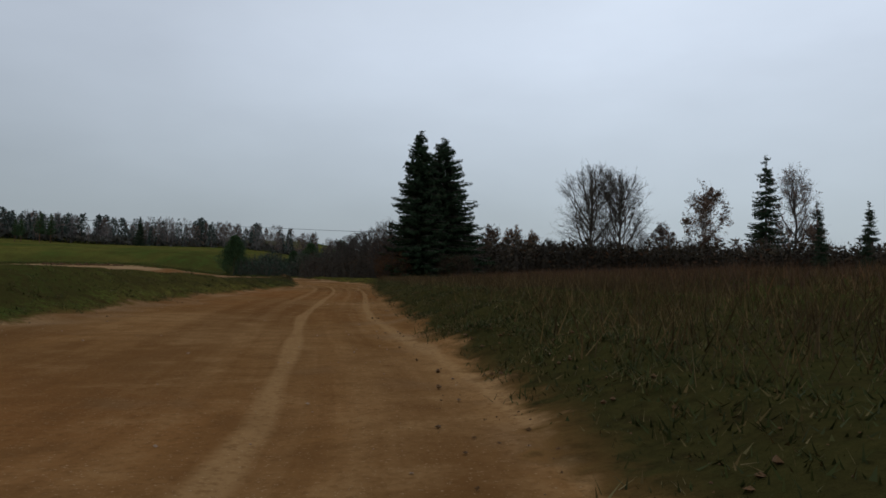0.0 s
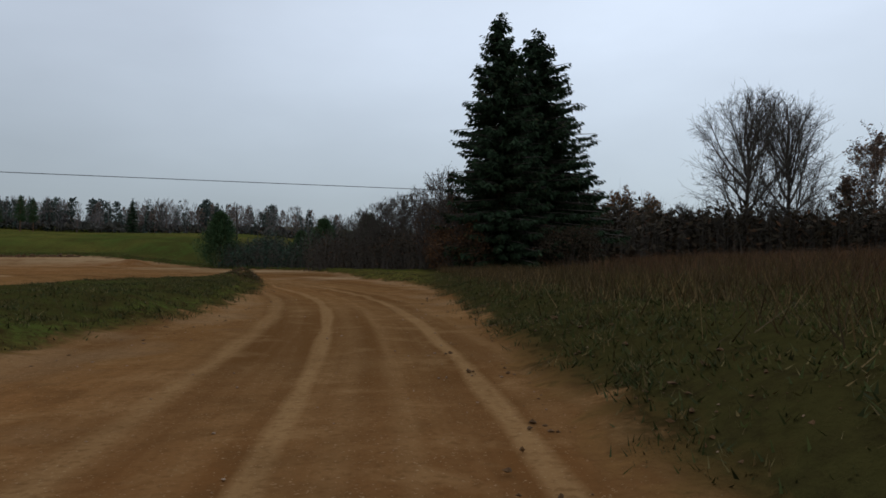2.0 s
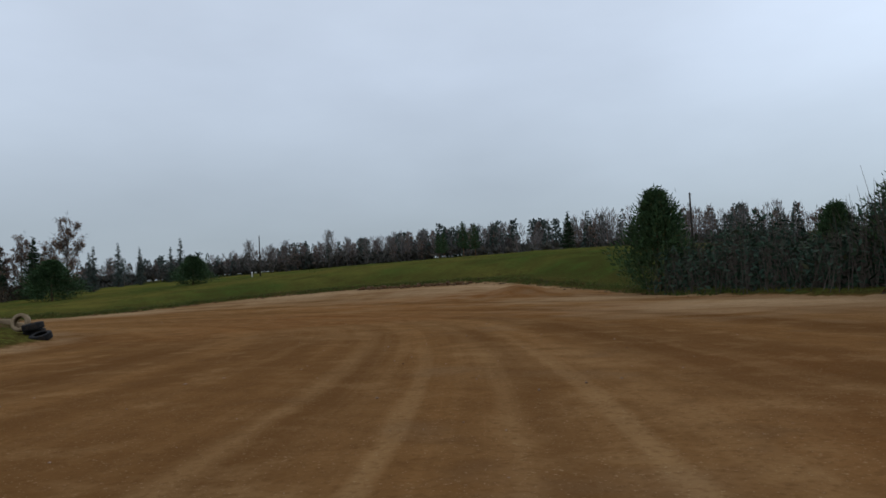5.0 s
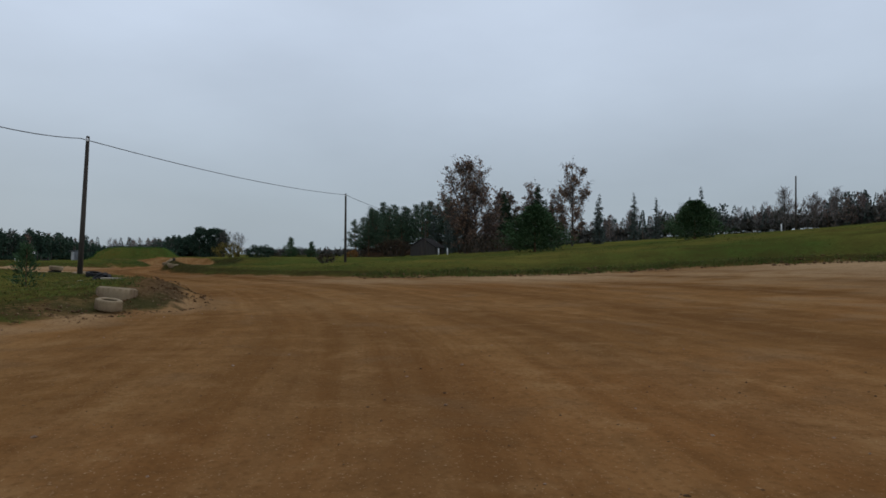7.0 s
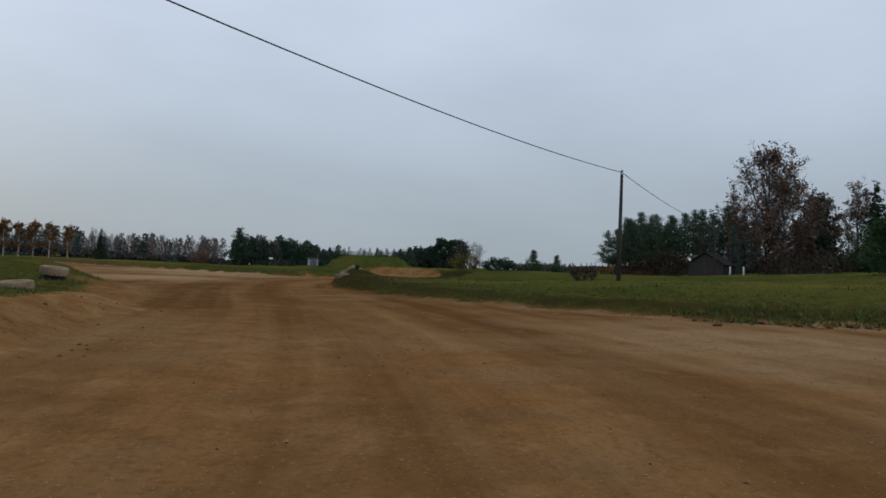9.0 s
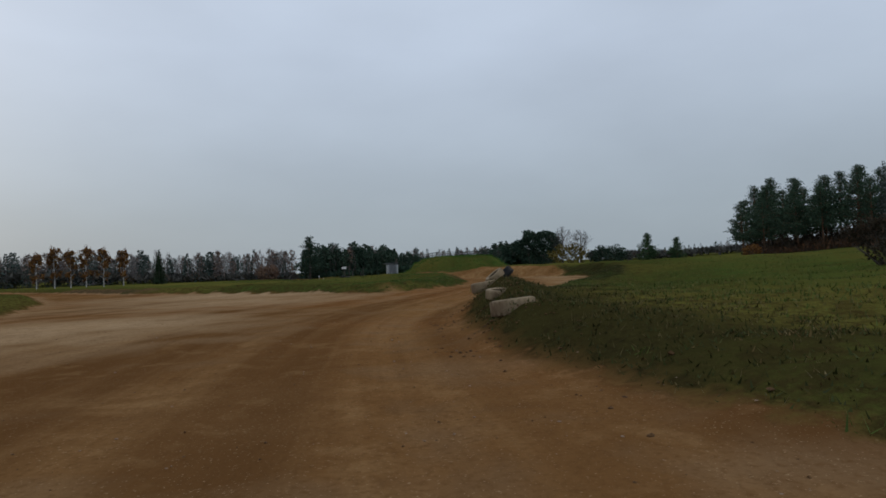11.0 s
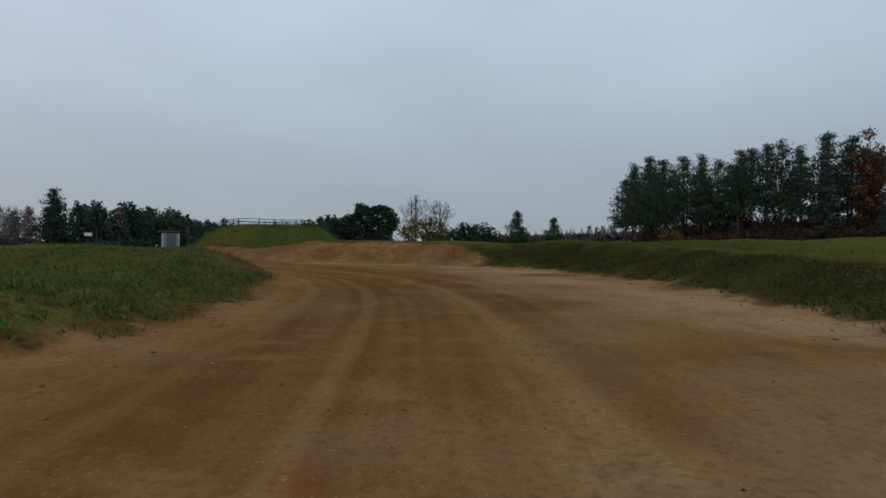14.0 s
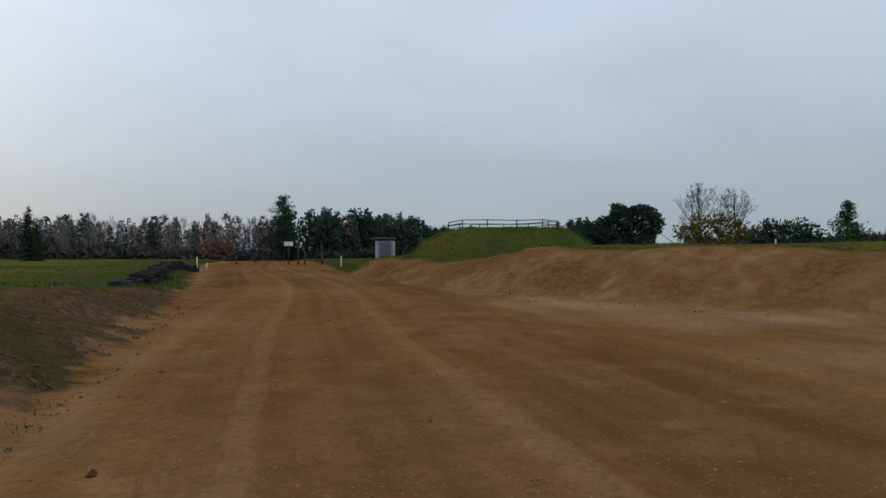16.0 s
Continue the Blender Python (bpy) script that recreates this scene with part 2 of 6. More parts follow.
M_HAZEBRUSH = leafy("haze_tinted_brush", (0.05, 0.05, 0.044), (0.09, 0.084, 0.07), (0.085, 0.06, 0.04), 0.15)
M_BARK = rough_mat("grey_bark", (0.05, 0.042, 0.035), (0.1, 0.085, 0.07), 3.0, bump=0.7, stretch=(1, 1, 0.3))
M_BIRCH = rough_mat("birch_bark", (0.42, 0.4, 0.37), (0.3, 0.28, 0.26), 2.0, stretch=(0.6, 0.6, 3), spots=(0.05, 0.045, 0.04))
M_PINEBARK = rough_mat("pine_bark", (0.09, 0.05, 0.03), (0.16, 0.085, 0.045), 3.0, bump=0.7, stretch=(1, 1, 0.3))
M_BLADE = leafy("short_grass_blades", (0.042, 0.06, 0.013), (0.092, 0.13, 0.026), (0.17, 0.13, 0.045), 0.22)
M_LUSH = leafy("lush_grass_blades", (0.03, 0.075, 0.012), (0.07, 0.15, 0.025), (0.15, 0.13, 0.04), 0.12)
M_MEADOW = leafy("olive_brown_blades", (0.022, 0.026, 0.008), (0.062, 0.072, 0.017), (0.12, 0.08, 0.03), 0.3)
M_STRAW = leafy("dry_grass_blades", (0.03, 0.02, 0.008), (0.105, 0.066, 0.024), (0.17, 0.11, 0.045), 0.25)
M_DRYBLADE = leafy("bleached_grass_blades", (0.07, 0.055, 0.02), (0.17, 0.135, 0.055), (0.22, 0.17, 0.08), 0.2)
M_STONE = rough_mat("gravel_stone", (0.15, 0.09, 0.05), (0.3, 0.21, 0.14), 4.0)
M_CLOD = rough_mat("dark_clod", (0.055, 0.028, 0.01), (0.115, 0.058, 0.02), 4.0, bump=0.8)
M_RUBBER = rough_mat("black_rubber", (0.01, 0.01, 0.011), (0.02, 0.019, 0.018), 5.0, roughness=0.8, spots=(0.035, 0.027, 0.02), spec=0.15)
M_CREAM = rough_mat("dusty_whitened_rubber", (0.28, 0.21, 0.128), (0.19, 0.138, 0.08), 2.5, roughness=0.9, spots=(0.14, 0.095, 0.055))
M_POLE = rough_mat("weathered_pole_wood", (0.035, 0.03, 0.026), (0.075, 0.062, 0.05), 2.0, bump=0.5, stretch=(3, 3, 0.3))
M_WIRE = rough_mat("wire_metal", (0.03, 0.03, 0.032), (0.05, 0.05, 0.05), 5.0, roughness=0.6)
M_GREYWOOD = rough_mat("grey_board", (0.035, 0.031, 0.028), (0.075, 0.066, 0.058), 1.6, bump=0.5, stretch=(4, 4, 0.4))
M_PLANK = rough_mat("pale_plank", (0.33, 0.29, 0.23), (0.22, 0.18, 0.13), 2.0, bump=0.4, stretch=(1, 4, 4))
M_ROOF = rough_mat("old_roofing", (0.022, 0.02, 0.019), (0.042, 0.038, 0.035), 2.0, roughness=1.0, bump=0.4, spec=0.05)
M_WHITE = rough_mat("white_paint", (0.72, 0.72, 0.7), (0.58, 0.58, 0.57), 2.0, roughness=0.6, bump=0.1)
M_SHEET = rough_mat("pale_sheet_metal", (0.27, 0.28, 0.285), (0.2, 0.205, 0.21), 1.5, roughness=0.5, bump=0.15)
M_TIN = rough_mat("grey_tin", (0.15, 0.155, 0.16), (0.09, 0.094, 0.098), 1.5, roughness=0.6, bump=0.15)
M_GLASS = rough_mat("dull_dark_pane", (0.02, 0.022, 0.025), (0.035, 0.037, 0.04), 2.0, roughness=0.15, bump=0.0, spec=0.5)


# ---- mesh helpers ----


def quick_mesh(name, verts, faces, material, smooth=False):
    """A mesh from arrays; faces all have as many corners as the array is wide."""
    me = bpy.data.meshes.new(name)
    verts, faces = np.asarray(verts, np.float32), np.asarray(faces, np.int32)
    me.vertices.add(len(verts))
    me.vertices.foreach_set("co", verts.ravel())
    n, k = faces.shape
    me.loops.add(n * k)
    me.loops.foreach_set("vertex_index", faces.ravel())
    me.polygons.add(n)
    me.polygons.foreach_set("loop_start", np.arange(0, n * k, k, dtype=np.int32))
    me.polygons.foreach_set("loop_total", np.full(n, k, np.int32))
    me.update(calc_edges=True)
    me.polygons.foreach_set("use_smooth", np.full(n, smooth))
    me.materials.append(material)
    return me


def mesh_of(name, bm, material, smooth=False):
    me = bpy.data.meshes.new(name)
    bm.to_mesh(me)
    bm.free()
    me.materials.append(material)
    if smooth:
        me.polygons.foreach_set("use_smooth", np.full(len(me.polygons), True))
    return me


def thing(name, label, category, m=None, group="", kind=""):
    ob = new(name)
    ob.empty_display_size = 0.2
    if m is not None:
        ob.matrix_basis = m
    return tagged(ob, label, category, group, kind)


def part(name, me, parent, label="", m=None, kind=""):
    ob = new(name, me)
    ob.parent = parent
    if m is not None:
        ob.matrix_basis = m
    return tagged(ob, label, kind=kind)


def solo(name, me, label, category, m=None, group="", kind=""):
    ob = new(name, me)
    if m is not None:
        ob.matrix_basis = m
    return tagged(ob, label, category, group, kind)


def unit(v):
    return v / np.maximum(np.linalg.norm(v, axis=-1, keepdims=True), 1e-9)


def shards(centre, way, length, width, seed=0):
    """Pointed leaf-like quads that start at centre and run along way."""
    r = np.random.default_rng(seed)
    n = len(centre)
    way = unit(way)
    side = unit(np.cross(way, r.normal(size=(n, 3))))
    length, width = np.broadcast_to(length, n)[:, None], np.broadcast_to(width, n)[:, None]
    mid = centre + way * length * 0.45
    v = np.stack([centre, mid + side * width / 2, centre + way * length, mid - side * width / 2], 1).reshape(-1, 3)
    return v, np.arange(4 * n).reshape(n, 4)


def tubes(a, b, ra, rb, sides=4):
    """Tapered prisms from a to b."""
    n = len(a)
    way = unit(b - a)
    ref = np.where(np.abs(way[:, 2:3]) > 0.9, np.array([[1.0, 0, 0]]), np.array([[0, 0, 1.0]]))
    u = unit(np.cross(way, ref))
    w = np.cross(way, u)
    ang = np.arange(sides) * 2 * math.pi / sides
    ring = u[:, None] * np.cos(ang)[None, :, None] + w[:, None] * np.sin(ang)[None, :, None]
    va = a[:, None] + ring * np.asarray(ra)[:, None, None]
    vb = b[:, None] + ring * np.asarray(rb)[:, None, None]
    v = np.concatenate([va, vb], 1).reshape(-1, 3)
    i = np.arange(sides)
    f = np.stack([i, (i + 1) % sides, (i + 1) % sides + sides, i + sides], 1)
    return v, (f[None] + (np.arange(n) * 2 * sides)[:, None, None]).reshape(-1, 4)


def joined(*sets):
    v, f, at = [], [], 0
    for a, b in sets:
        v.append(a)
        f.append(b + at)
        at += len(a)
    return np.concatenate(v), np.concatenate(f)


def box_bm(bm, x, y, z, sx, sy, sz, m=None, bevel=0.0):
    """A block with its base centre at x, y, z."""
    got = bmesh.ops.create_cube(bm, size=1)
    verts = got["verts"]
    bmesh.ops.scale(bm, vec=(sx, sy, sz), verts=verts)
    bmesh.ops.translate(bm, vec=(x, y, z + sz / 2), verts=verts)
    if m is not None:
        bmesh.ops.transform(bm, matrix=m, verts=verts)
    if bevel:
        edges = list({e for v in verts for e in v.link_edges})
        bmesh.ops.bevel(bm, geom=edges, offset=bevel, segments=1, affect="EDGES")
    return verts


# ---- the lie of the land ----
RIM = [(10.6, -95), (10.5, -40), (9.95, -34), (9.5, -25), (9.0, -18), (8.3, -9), (8.0, -2), (7.7, 6), (7.4, 13), (6.7, 22), (5.2, 28), (3, 33), (0.5, 47), (-6, 64), (-14, 73),
       (-26, 88), (-45, 98), (-62, 96), (-74, 84), (-77, 70), (-77, 61), (-80, 55), (-85, 49.4), (-90, 46.4), (-96, 44.7), (-104, 43.9), (-110, 45.0), (-114, 45.4), (-118.5, 45.7),
       (-124, 46.3), (-130, 47.0), (-137, 47.2), (-147, 46.2), (-154, 42), (-158, 35), (-163, 29.5), (-172, 23), (-182, 16.5), (-200, 6), (-225, -10), (-262, -38), (-330, -95)]
ISLAND_A = [(1.5, -97), (1.4, -30), (0.8, -16), (1.15, -8), (1.6, 0), (1.9, 6), (1.1, 13), (0.2, 18.5), (-0.2, 21), (-0.9, 23.2), (-2.6, 25), (-4.6, 23.6), (-5.8, 19), (-7.2, 11),
            (-8.4, 2), (-9.6, -12), (-10.8, -30), (-11.5, -60), (-11.5, -97)]
ISLAND_C = [(-23.5, 40.5), (-27, 44), (-32, 46.8), (-42, 49.8), (-46, 51.5), (-48.4, 53.3), (-50.5, 53.3), (-52.5, 52.9), (-55, 52.3), (-59, 51.2),
            (-64, 50.3), (-70, 48), (-76, 45), (-82, 40), (-95, 30), (-115, 15), (-140, -10), (-165, -50), (-180, -97), (-24, -97), (-23, -40), (-22, 0), (-21.5, 25), (-22, 36)]
ISLAND_B = [(-117.5, 36), (-124, 37.7), (-130, 37.8), (-136, 37.0), (-141.5, 35.8), (-148.5, 31.2), (-155, 26.5), (-163, 20.5), (-178, 8.5), (-201, -9), (-222, -23), (-255, -46),
            (-310, -97), (-200, -97), (-185, -60), (-160, -25), (-138, 3), (-127, 20), (-121, 30)]
LINE = [(9.3, -90), (9.3, -47), (8.8, -38), (7.6, -28), (7.1, -19), (6.7, -10), (6.1, -1), (5.2, 6), (3.5, 13.5), (0.3, 22), (-4.5, 33), (-11.5, 44), (-19, 52),
        (-29, 56), (-37, 57.2), (-43.5, 57.6), (-50, 57.1), (-59, 55.9), (-72, 51.5), (-83, 46.6), (-90, 44), (-96, 42.3), (-103, 41.6), (-117, 41), (-130, 40.6),
        (-136, 39.7), (-142, 37.8), (-150, 33), (-165, 24), (-190, 6), (-225, -17)]
BANKS = [(-1, -40, 1.25), (-5, -45, 1.35), (-3, -22, 1.25), (-5, -12, 1.0), (0, 0, .6), (-2, 14, .5), (-5, 5, .55), (-3, 22, .4), (-24, 38, .3), (-30, 44, .3), (-45, 49, .3), (-51, 51.3, .5), (-62, 47, .4), (-75, 42, .3), (-100, 20, .3), (13, -40, .5), (12, -10, .6),
         (10, 20, .45), (4, 45, .4), (-10, 75, .3), (-50, 105, .4), (-80, 80, .35), (-87, 56, .45), (-95, 49, .55), (-113, 48, .22), (-120, 50, .4), (-135, 56, .9), (-152, 52, 1.3),
         (-165, 38, 1.35), (-178, 26, 1.0), (-190, 19, .3), (-198, 9, .15), (-206, 5, .25), (-212, 4, .45), (-119, 34, .62), (-128, 33, .45), (-140, 31, .9), (-149, 25, .65), (-156, 23.5, .2), (-158, 19, .12), (-163, 15, .15), (-190, -12, .2), (-140, 5, .4)]


# dry, paler patches of sand: x, y, reach, strength
DRY = [(-97, 34.5, 6, 1.0), (-119.5, 43.9, 5, .8), (-131, 45, 6, .7), (-124, 24, 13, .95), (-112, 30, 10, .8), (-62, 90, 14, .85), (-42, 90, 14, .8), (-22, 76, 8, .7), (-72, 72, 9, .8), (-128, 46.5, 5, .75), (-138, 46, 5, .7), (-157.5, 36, 3, .7), (-151, 42.6, 3, .8), (-146, 44.6, 4, .8), (-154.5, 39.5, 2.5, .7), (-82, 49, 5, .6), (1, 36, 5, .8), (-9, 62, 9, .8), (-95, 35, 9, .8), (-150, 29.5, 3.5, .6), (-70, 60, 7, .6)]


def smoothed(points, step=2.5):
    """The same way with its corners rounded."""
    p = np.array(points, float)
    p = np.concatenate([[2 * p[0] - p[1]], p, [2 * p[-1] - p[-2]]])
    out = []
    for a, b, c, d in zip(p[:-3], p[1:-2], p[2:-1], p[3:]):
        n = max(1, int(np.hypot(*(c - b)) / step))
        t = np.arange(n)[:, None] / n
        out.append(0.5 * (2 * b + (c - a) * t + (2 * a - 5 * b + 4 * c - d) * t**2 + (3 * b - a - 3 * c + d) * t**3))
    return [tuple(q) for q in np.concatenate(out + [p[-2:-1]])]


LINE = smoothed(LINE)


def off_polygon(x, y, ring):
    """Signed distance to a closed ring, negative inside."""
    p = np.array(ring, float)
    q = np.roll(p, -1, 0)
    best, inside = np.full(x.shape, 1e9), np.zeros(x.shape, bool)
    for (ax, ay), (bx, by) in zip(p, q):
        dx, dy = bx - ax, by - ay
        t = np.clip(((x - ax) * dx + (y - ay) * dy) / (dx * dx + dy * dy), 0, 1)
        best = np.minimum(best, np.hypot(x - ax - t * dx, y - ay - t * dy))
        if ay != by:
            inside ^= ((ay > y) != (by > y)) & (x < dx * (y - ay) / (by - ay) + ax)
    return np.where(inside, -best, best)


def edge_of(x, y):
    return np.maximum(off_polygon(x, y, RIM), np.maximum(np.maximum(-off_polygon(x, y, ISLAND_A), -off_polygon(x, y, ISLAND_C)), -off_polygon(x, y, ISLAND_B)))


def lane_of(x, y):
    """Distance across and along the driven line."""
    best, lane, along, run = np.full(x.shape, 1e9), np.zeros(x.shape), np.zeros(x.shape), 0.0
    for (ax, ay), (bx, by) in zip(LINE[:-1], LINE[1:]):
        dx, dy = bx - ax, by - ay
        size = math.hypot(dx, dy)
        t = np.clip(((x - ax) * dx + (y - ay) * dy) / size**2, 0, 1)
        d = np.hypot(x - ax - t * dx, y - ay - t * dy)
        near = d < best
        sign = np.sign((x - ax) * dy - (y - ay) * dx)
        best, lane, along = np.where(near, d, best), np.where(near, d * sign, lane), np.where(near, run + t * size, along)
        run += size
    return lane, along


def ease(v, a, b):
    t = np.clip((v - a) / (b - a), 0, 1)
    return t * t * (3 - 2 * t)


def ripple(x, y, scale, seed):
    """Cheap smooth noise, about -1 to 1."""
    r = np.random.default_rng(seed)
    total = np.zeros(np.shape(x))
    for _ in range(7):
        a, p, f = r.uniform(0, 6.283), r.uniform(0, 6.283), r.uniform(0.6, 1.6) / scale
        total = total + np.sin((x * math.cos(a) + y * math.sin(a)) * 6.283 * f + p)
    return total / 4.2


def land(x, y, edge=None):
    x, y = np.asarray(x, float), np.asarray(y, float)
    d = edge_of(x, y) if edge is None else edge
    west = np.interp(y, [52, 75, 95, 110, 190, 213, 264, 400, 1200], [0, 0.6, 1.9, 2.9, 9.0, 10.5, 14, 20, 30])
    hill = np.interp(y, [52, 75, 95, 110, 125, 160, 190, 213, 264, 400, 1200], [0, 0.8, 2.4, 4.2, 5.6, 6.8, 8.0, 9.0, 12, 20, 30])
    rise = hill + (west - hill) * ease(x, -85, -140)
    z = rise * ease(x, 25, -50) * np.maximum(ease(d, 0, 12), 0.6 * ease(y, 60, 92) * ease(x, -15, -42))
    z = z + 0.9 * ease(x, 9, 34) * ease(d, 1, 16)
    far = np.hypot(x + 70, y - 30)
    z = z + ease(far, 160, 420) * (2.5 + 1.5 * ripple(x, y, 300, 5)) * ease(y, 160, 60)
    weight = sum(1 / ((x - bx) ** 2 + (y - by) ** 2 + 4) ** 1.5 for bx, by, _ in BANKS)
    high = sum(bh / ((x - bx) ** 2 + (y - by) ** 2 + 4) ** 1.5 for bx, by, bh in BANKS) / weight
    high = high * ease(far, 260, 130)
    z = z + high * ease(d + 0.35 * ripple(x, y, 3.1, 11), -0.3, 0.7 + 1.9 * high)
    out = ease(d, -0.5, 2)
    z = z + out * (0.10 * ripple(x, y, 7, 2) + 0.05 * ripple(x, y, 2.3, 3)) + 0.025 * ripple(x, y, 4.5, 4) * (1 - out)
    # flat-topped green mound beside the booth
    m = np.hypot((x + 214) * 0.9, y - 19.8) + 0.9 * ripple(x, y, 6, 8) + 0.4 * ripple(x, y, 2.2, 9)
    z = z + 3.2 * ease(m, 11.5, 5.6)
    # heap at the tip of the first island, and the cut dirt lip beside the poles
    z = z + 0.42 * ease(d, -0.35, 0.3) * np.exp(-(((x + 1.25) / 0.9) ** 2 + ((y - 22.0) / 1.5) ** 2)) * (1 + 0.3 * ripple(x, y, 1.2, 12))
    z = z + 0.3 * ease(d, -0.05, 0.45) * np.exp(-(((x + 51.5) / 3.4) ** 2 + ((y - 52.3) / 1.5) ** 2)) * (1 + 0.3 * ripple(x, y, 1.3, 13)) * (y > 49)
    z = z + 0.34 * np.exp(-(((x + 50.2) / 1.0) ** 2 + ((y - 53.2) / 0.8) ** 2)) * (1 + 0.3 * ripple(x, y, 0.9, 15))
    z = z + 0.95 * np.exp(-(((x + 82) / 9) ** 2 + ((y - 31) / 8) ** 2)) * ease(d, 1, 6)
    # low lip of dirt under the dumped tyres
    crest = np.interp(x, [-106, -103.4, -98.1, -94.8, -91.2, -89], [44.2, 44.65, 45.05, 45.85, 46.6, 47.6])
    z = z + (0.34 + 0.26 * np.exp(-(((x + 98.6) / 2.3) ** 2))) * np.exp(-(((y - crest - 0.25) / 0.85) ** 2)) * ease(x, -107, -104) * ease(x, -88.5, -91) * (1 + 0.25 * ripple(x, y, 1.7, 14))
    z = z + 0.2 * np.exp(-(((x + 103.6) / 1.3) ** 2 + ((y - 44.5) / 0.8) ** 2))
    z = z + 0.7 * np.exp(-(((x + 32) / 2.4) ** 2 + ((y - 84) / 2.0) ** 2))
    return z


def axis(lo, hi, step, ends, far_lo, far_hi, wide=2.5):
    """Grid lines: fine from lo to hi, coarser out to far_lo and far_hi, then ever wider."""
    core = np.arange(lo, hi + 1e-6, step)
    up, down = np.arange(hi + wide, far_hi + 1e-6, wide), np.arange(lo - wide, far_lo - 1e-6, -wide)
    grow = np.cumsum(wide * 1.2 ** np.arange(1, 60))
    up = np.concatenate([up, (up[-1] if len(up) else hi) + grow])
    down = np.concatenate([down, (down[-1] if len(down) else lo) - grow])
    return np.concatenate([down[down > -ends][::-1], core, up[up < ends]])


def earth_at(x, y, d):
    """The stony, mossy cut slopes of the second and the third island, 0 to 1."""
    slope = ease(d, 2.3, 1.2) * ease(x, -135, -139) * ease(x, -162, -156) * (off_polygon(x, y, ISLAND_B) < 0.6)
    lip = ease(d, 1.9, 0.9) * ease(d, -0.7, -0.2) * ease(x, -44.5, -46.5) * ease(x, -61, -56.5) * (off_polygon(x, y, ISLAND_C) < 0.8)
    return np.maximum(slope, lip)


def bare_at(x, y, d):
    """Where the banks are bare earth, 0 to 1."""
    near = ease(x, -160, -150)
    bare = np.where(y > 36.5, ease(d, 3.0 - 1.7 * near, 1.9 - 1.2 * near), ease(d, 2.6, 0.5)) * ease(np.hypot(x + 160, y - 35), 15, 9) * ease(y, 5, 20)
    bare = bare * np.where((y < 37.5) & (x > -153), 0.0, 1)
    bare = np.maximum(bare, 0.9 * ease(d, 3.0, 1.4) * ease(np.hypot(x + 173, y - 31), 17, 11) * ease(y, 19, 22) * ease(x, -153, -157))
    bare = np.maximum(bare, 0.8 * ease(d, 2.3, 1.1) * ease(x, -57, -61) * ease(x, -86, -80) * (off_polygon(x, y, ISLAND_C) < 0.8))
    bare = np.maximum(bare, 0.95 * ease(d, 3.3, 2.5) * ease(x, -152, -155) * ease(y, 29, 31.5) * ease(y, 45, 41))
    slope = 0.85 * earth_at(x, y, d)
    return np.maximum(np.maximum(bare, slope), np.maximum(np.exp(-(((x + 51.3) / 4.5) ** 2 + ((y - 52.9) / 0.9) ** 2)), np.maximum(0.6 * np.exp(-(((x + 1.0) / 1.0) ** 2 + ((y - 22.0) / 1.7) ** 2)), 0.6 * np.exp(-(((x + 118.6) / 2.2) ** 2 + ((y - 36) / 1.6) ** 2)))))


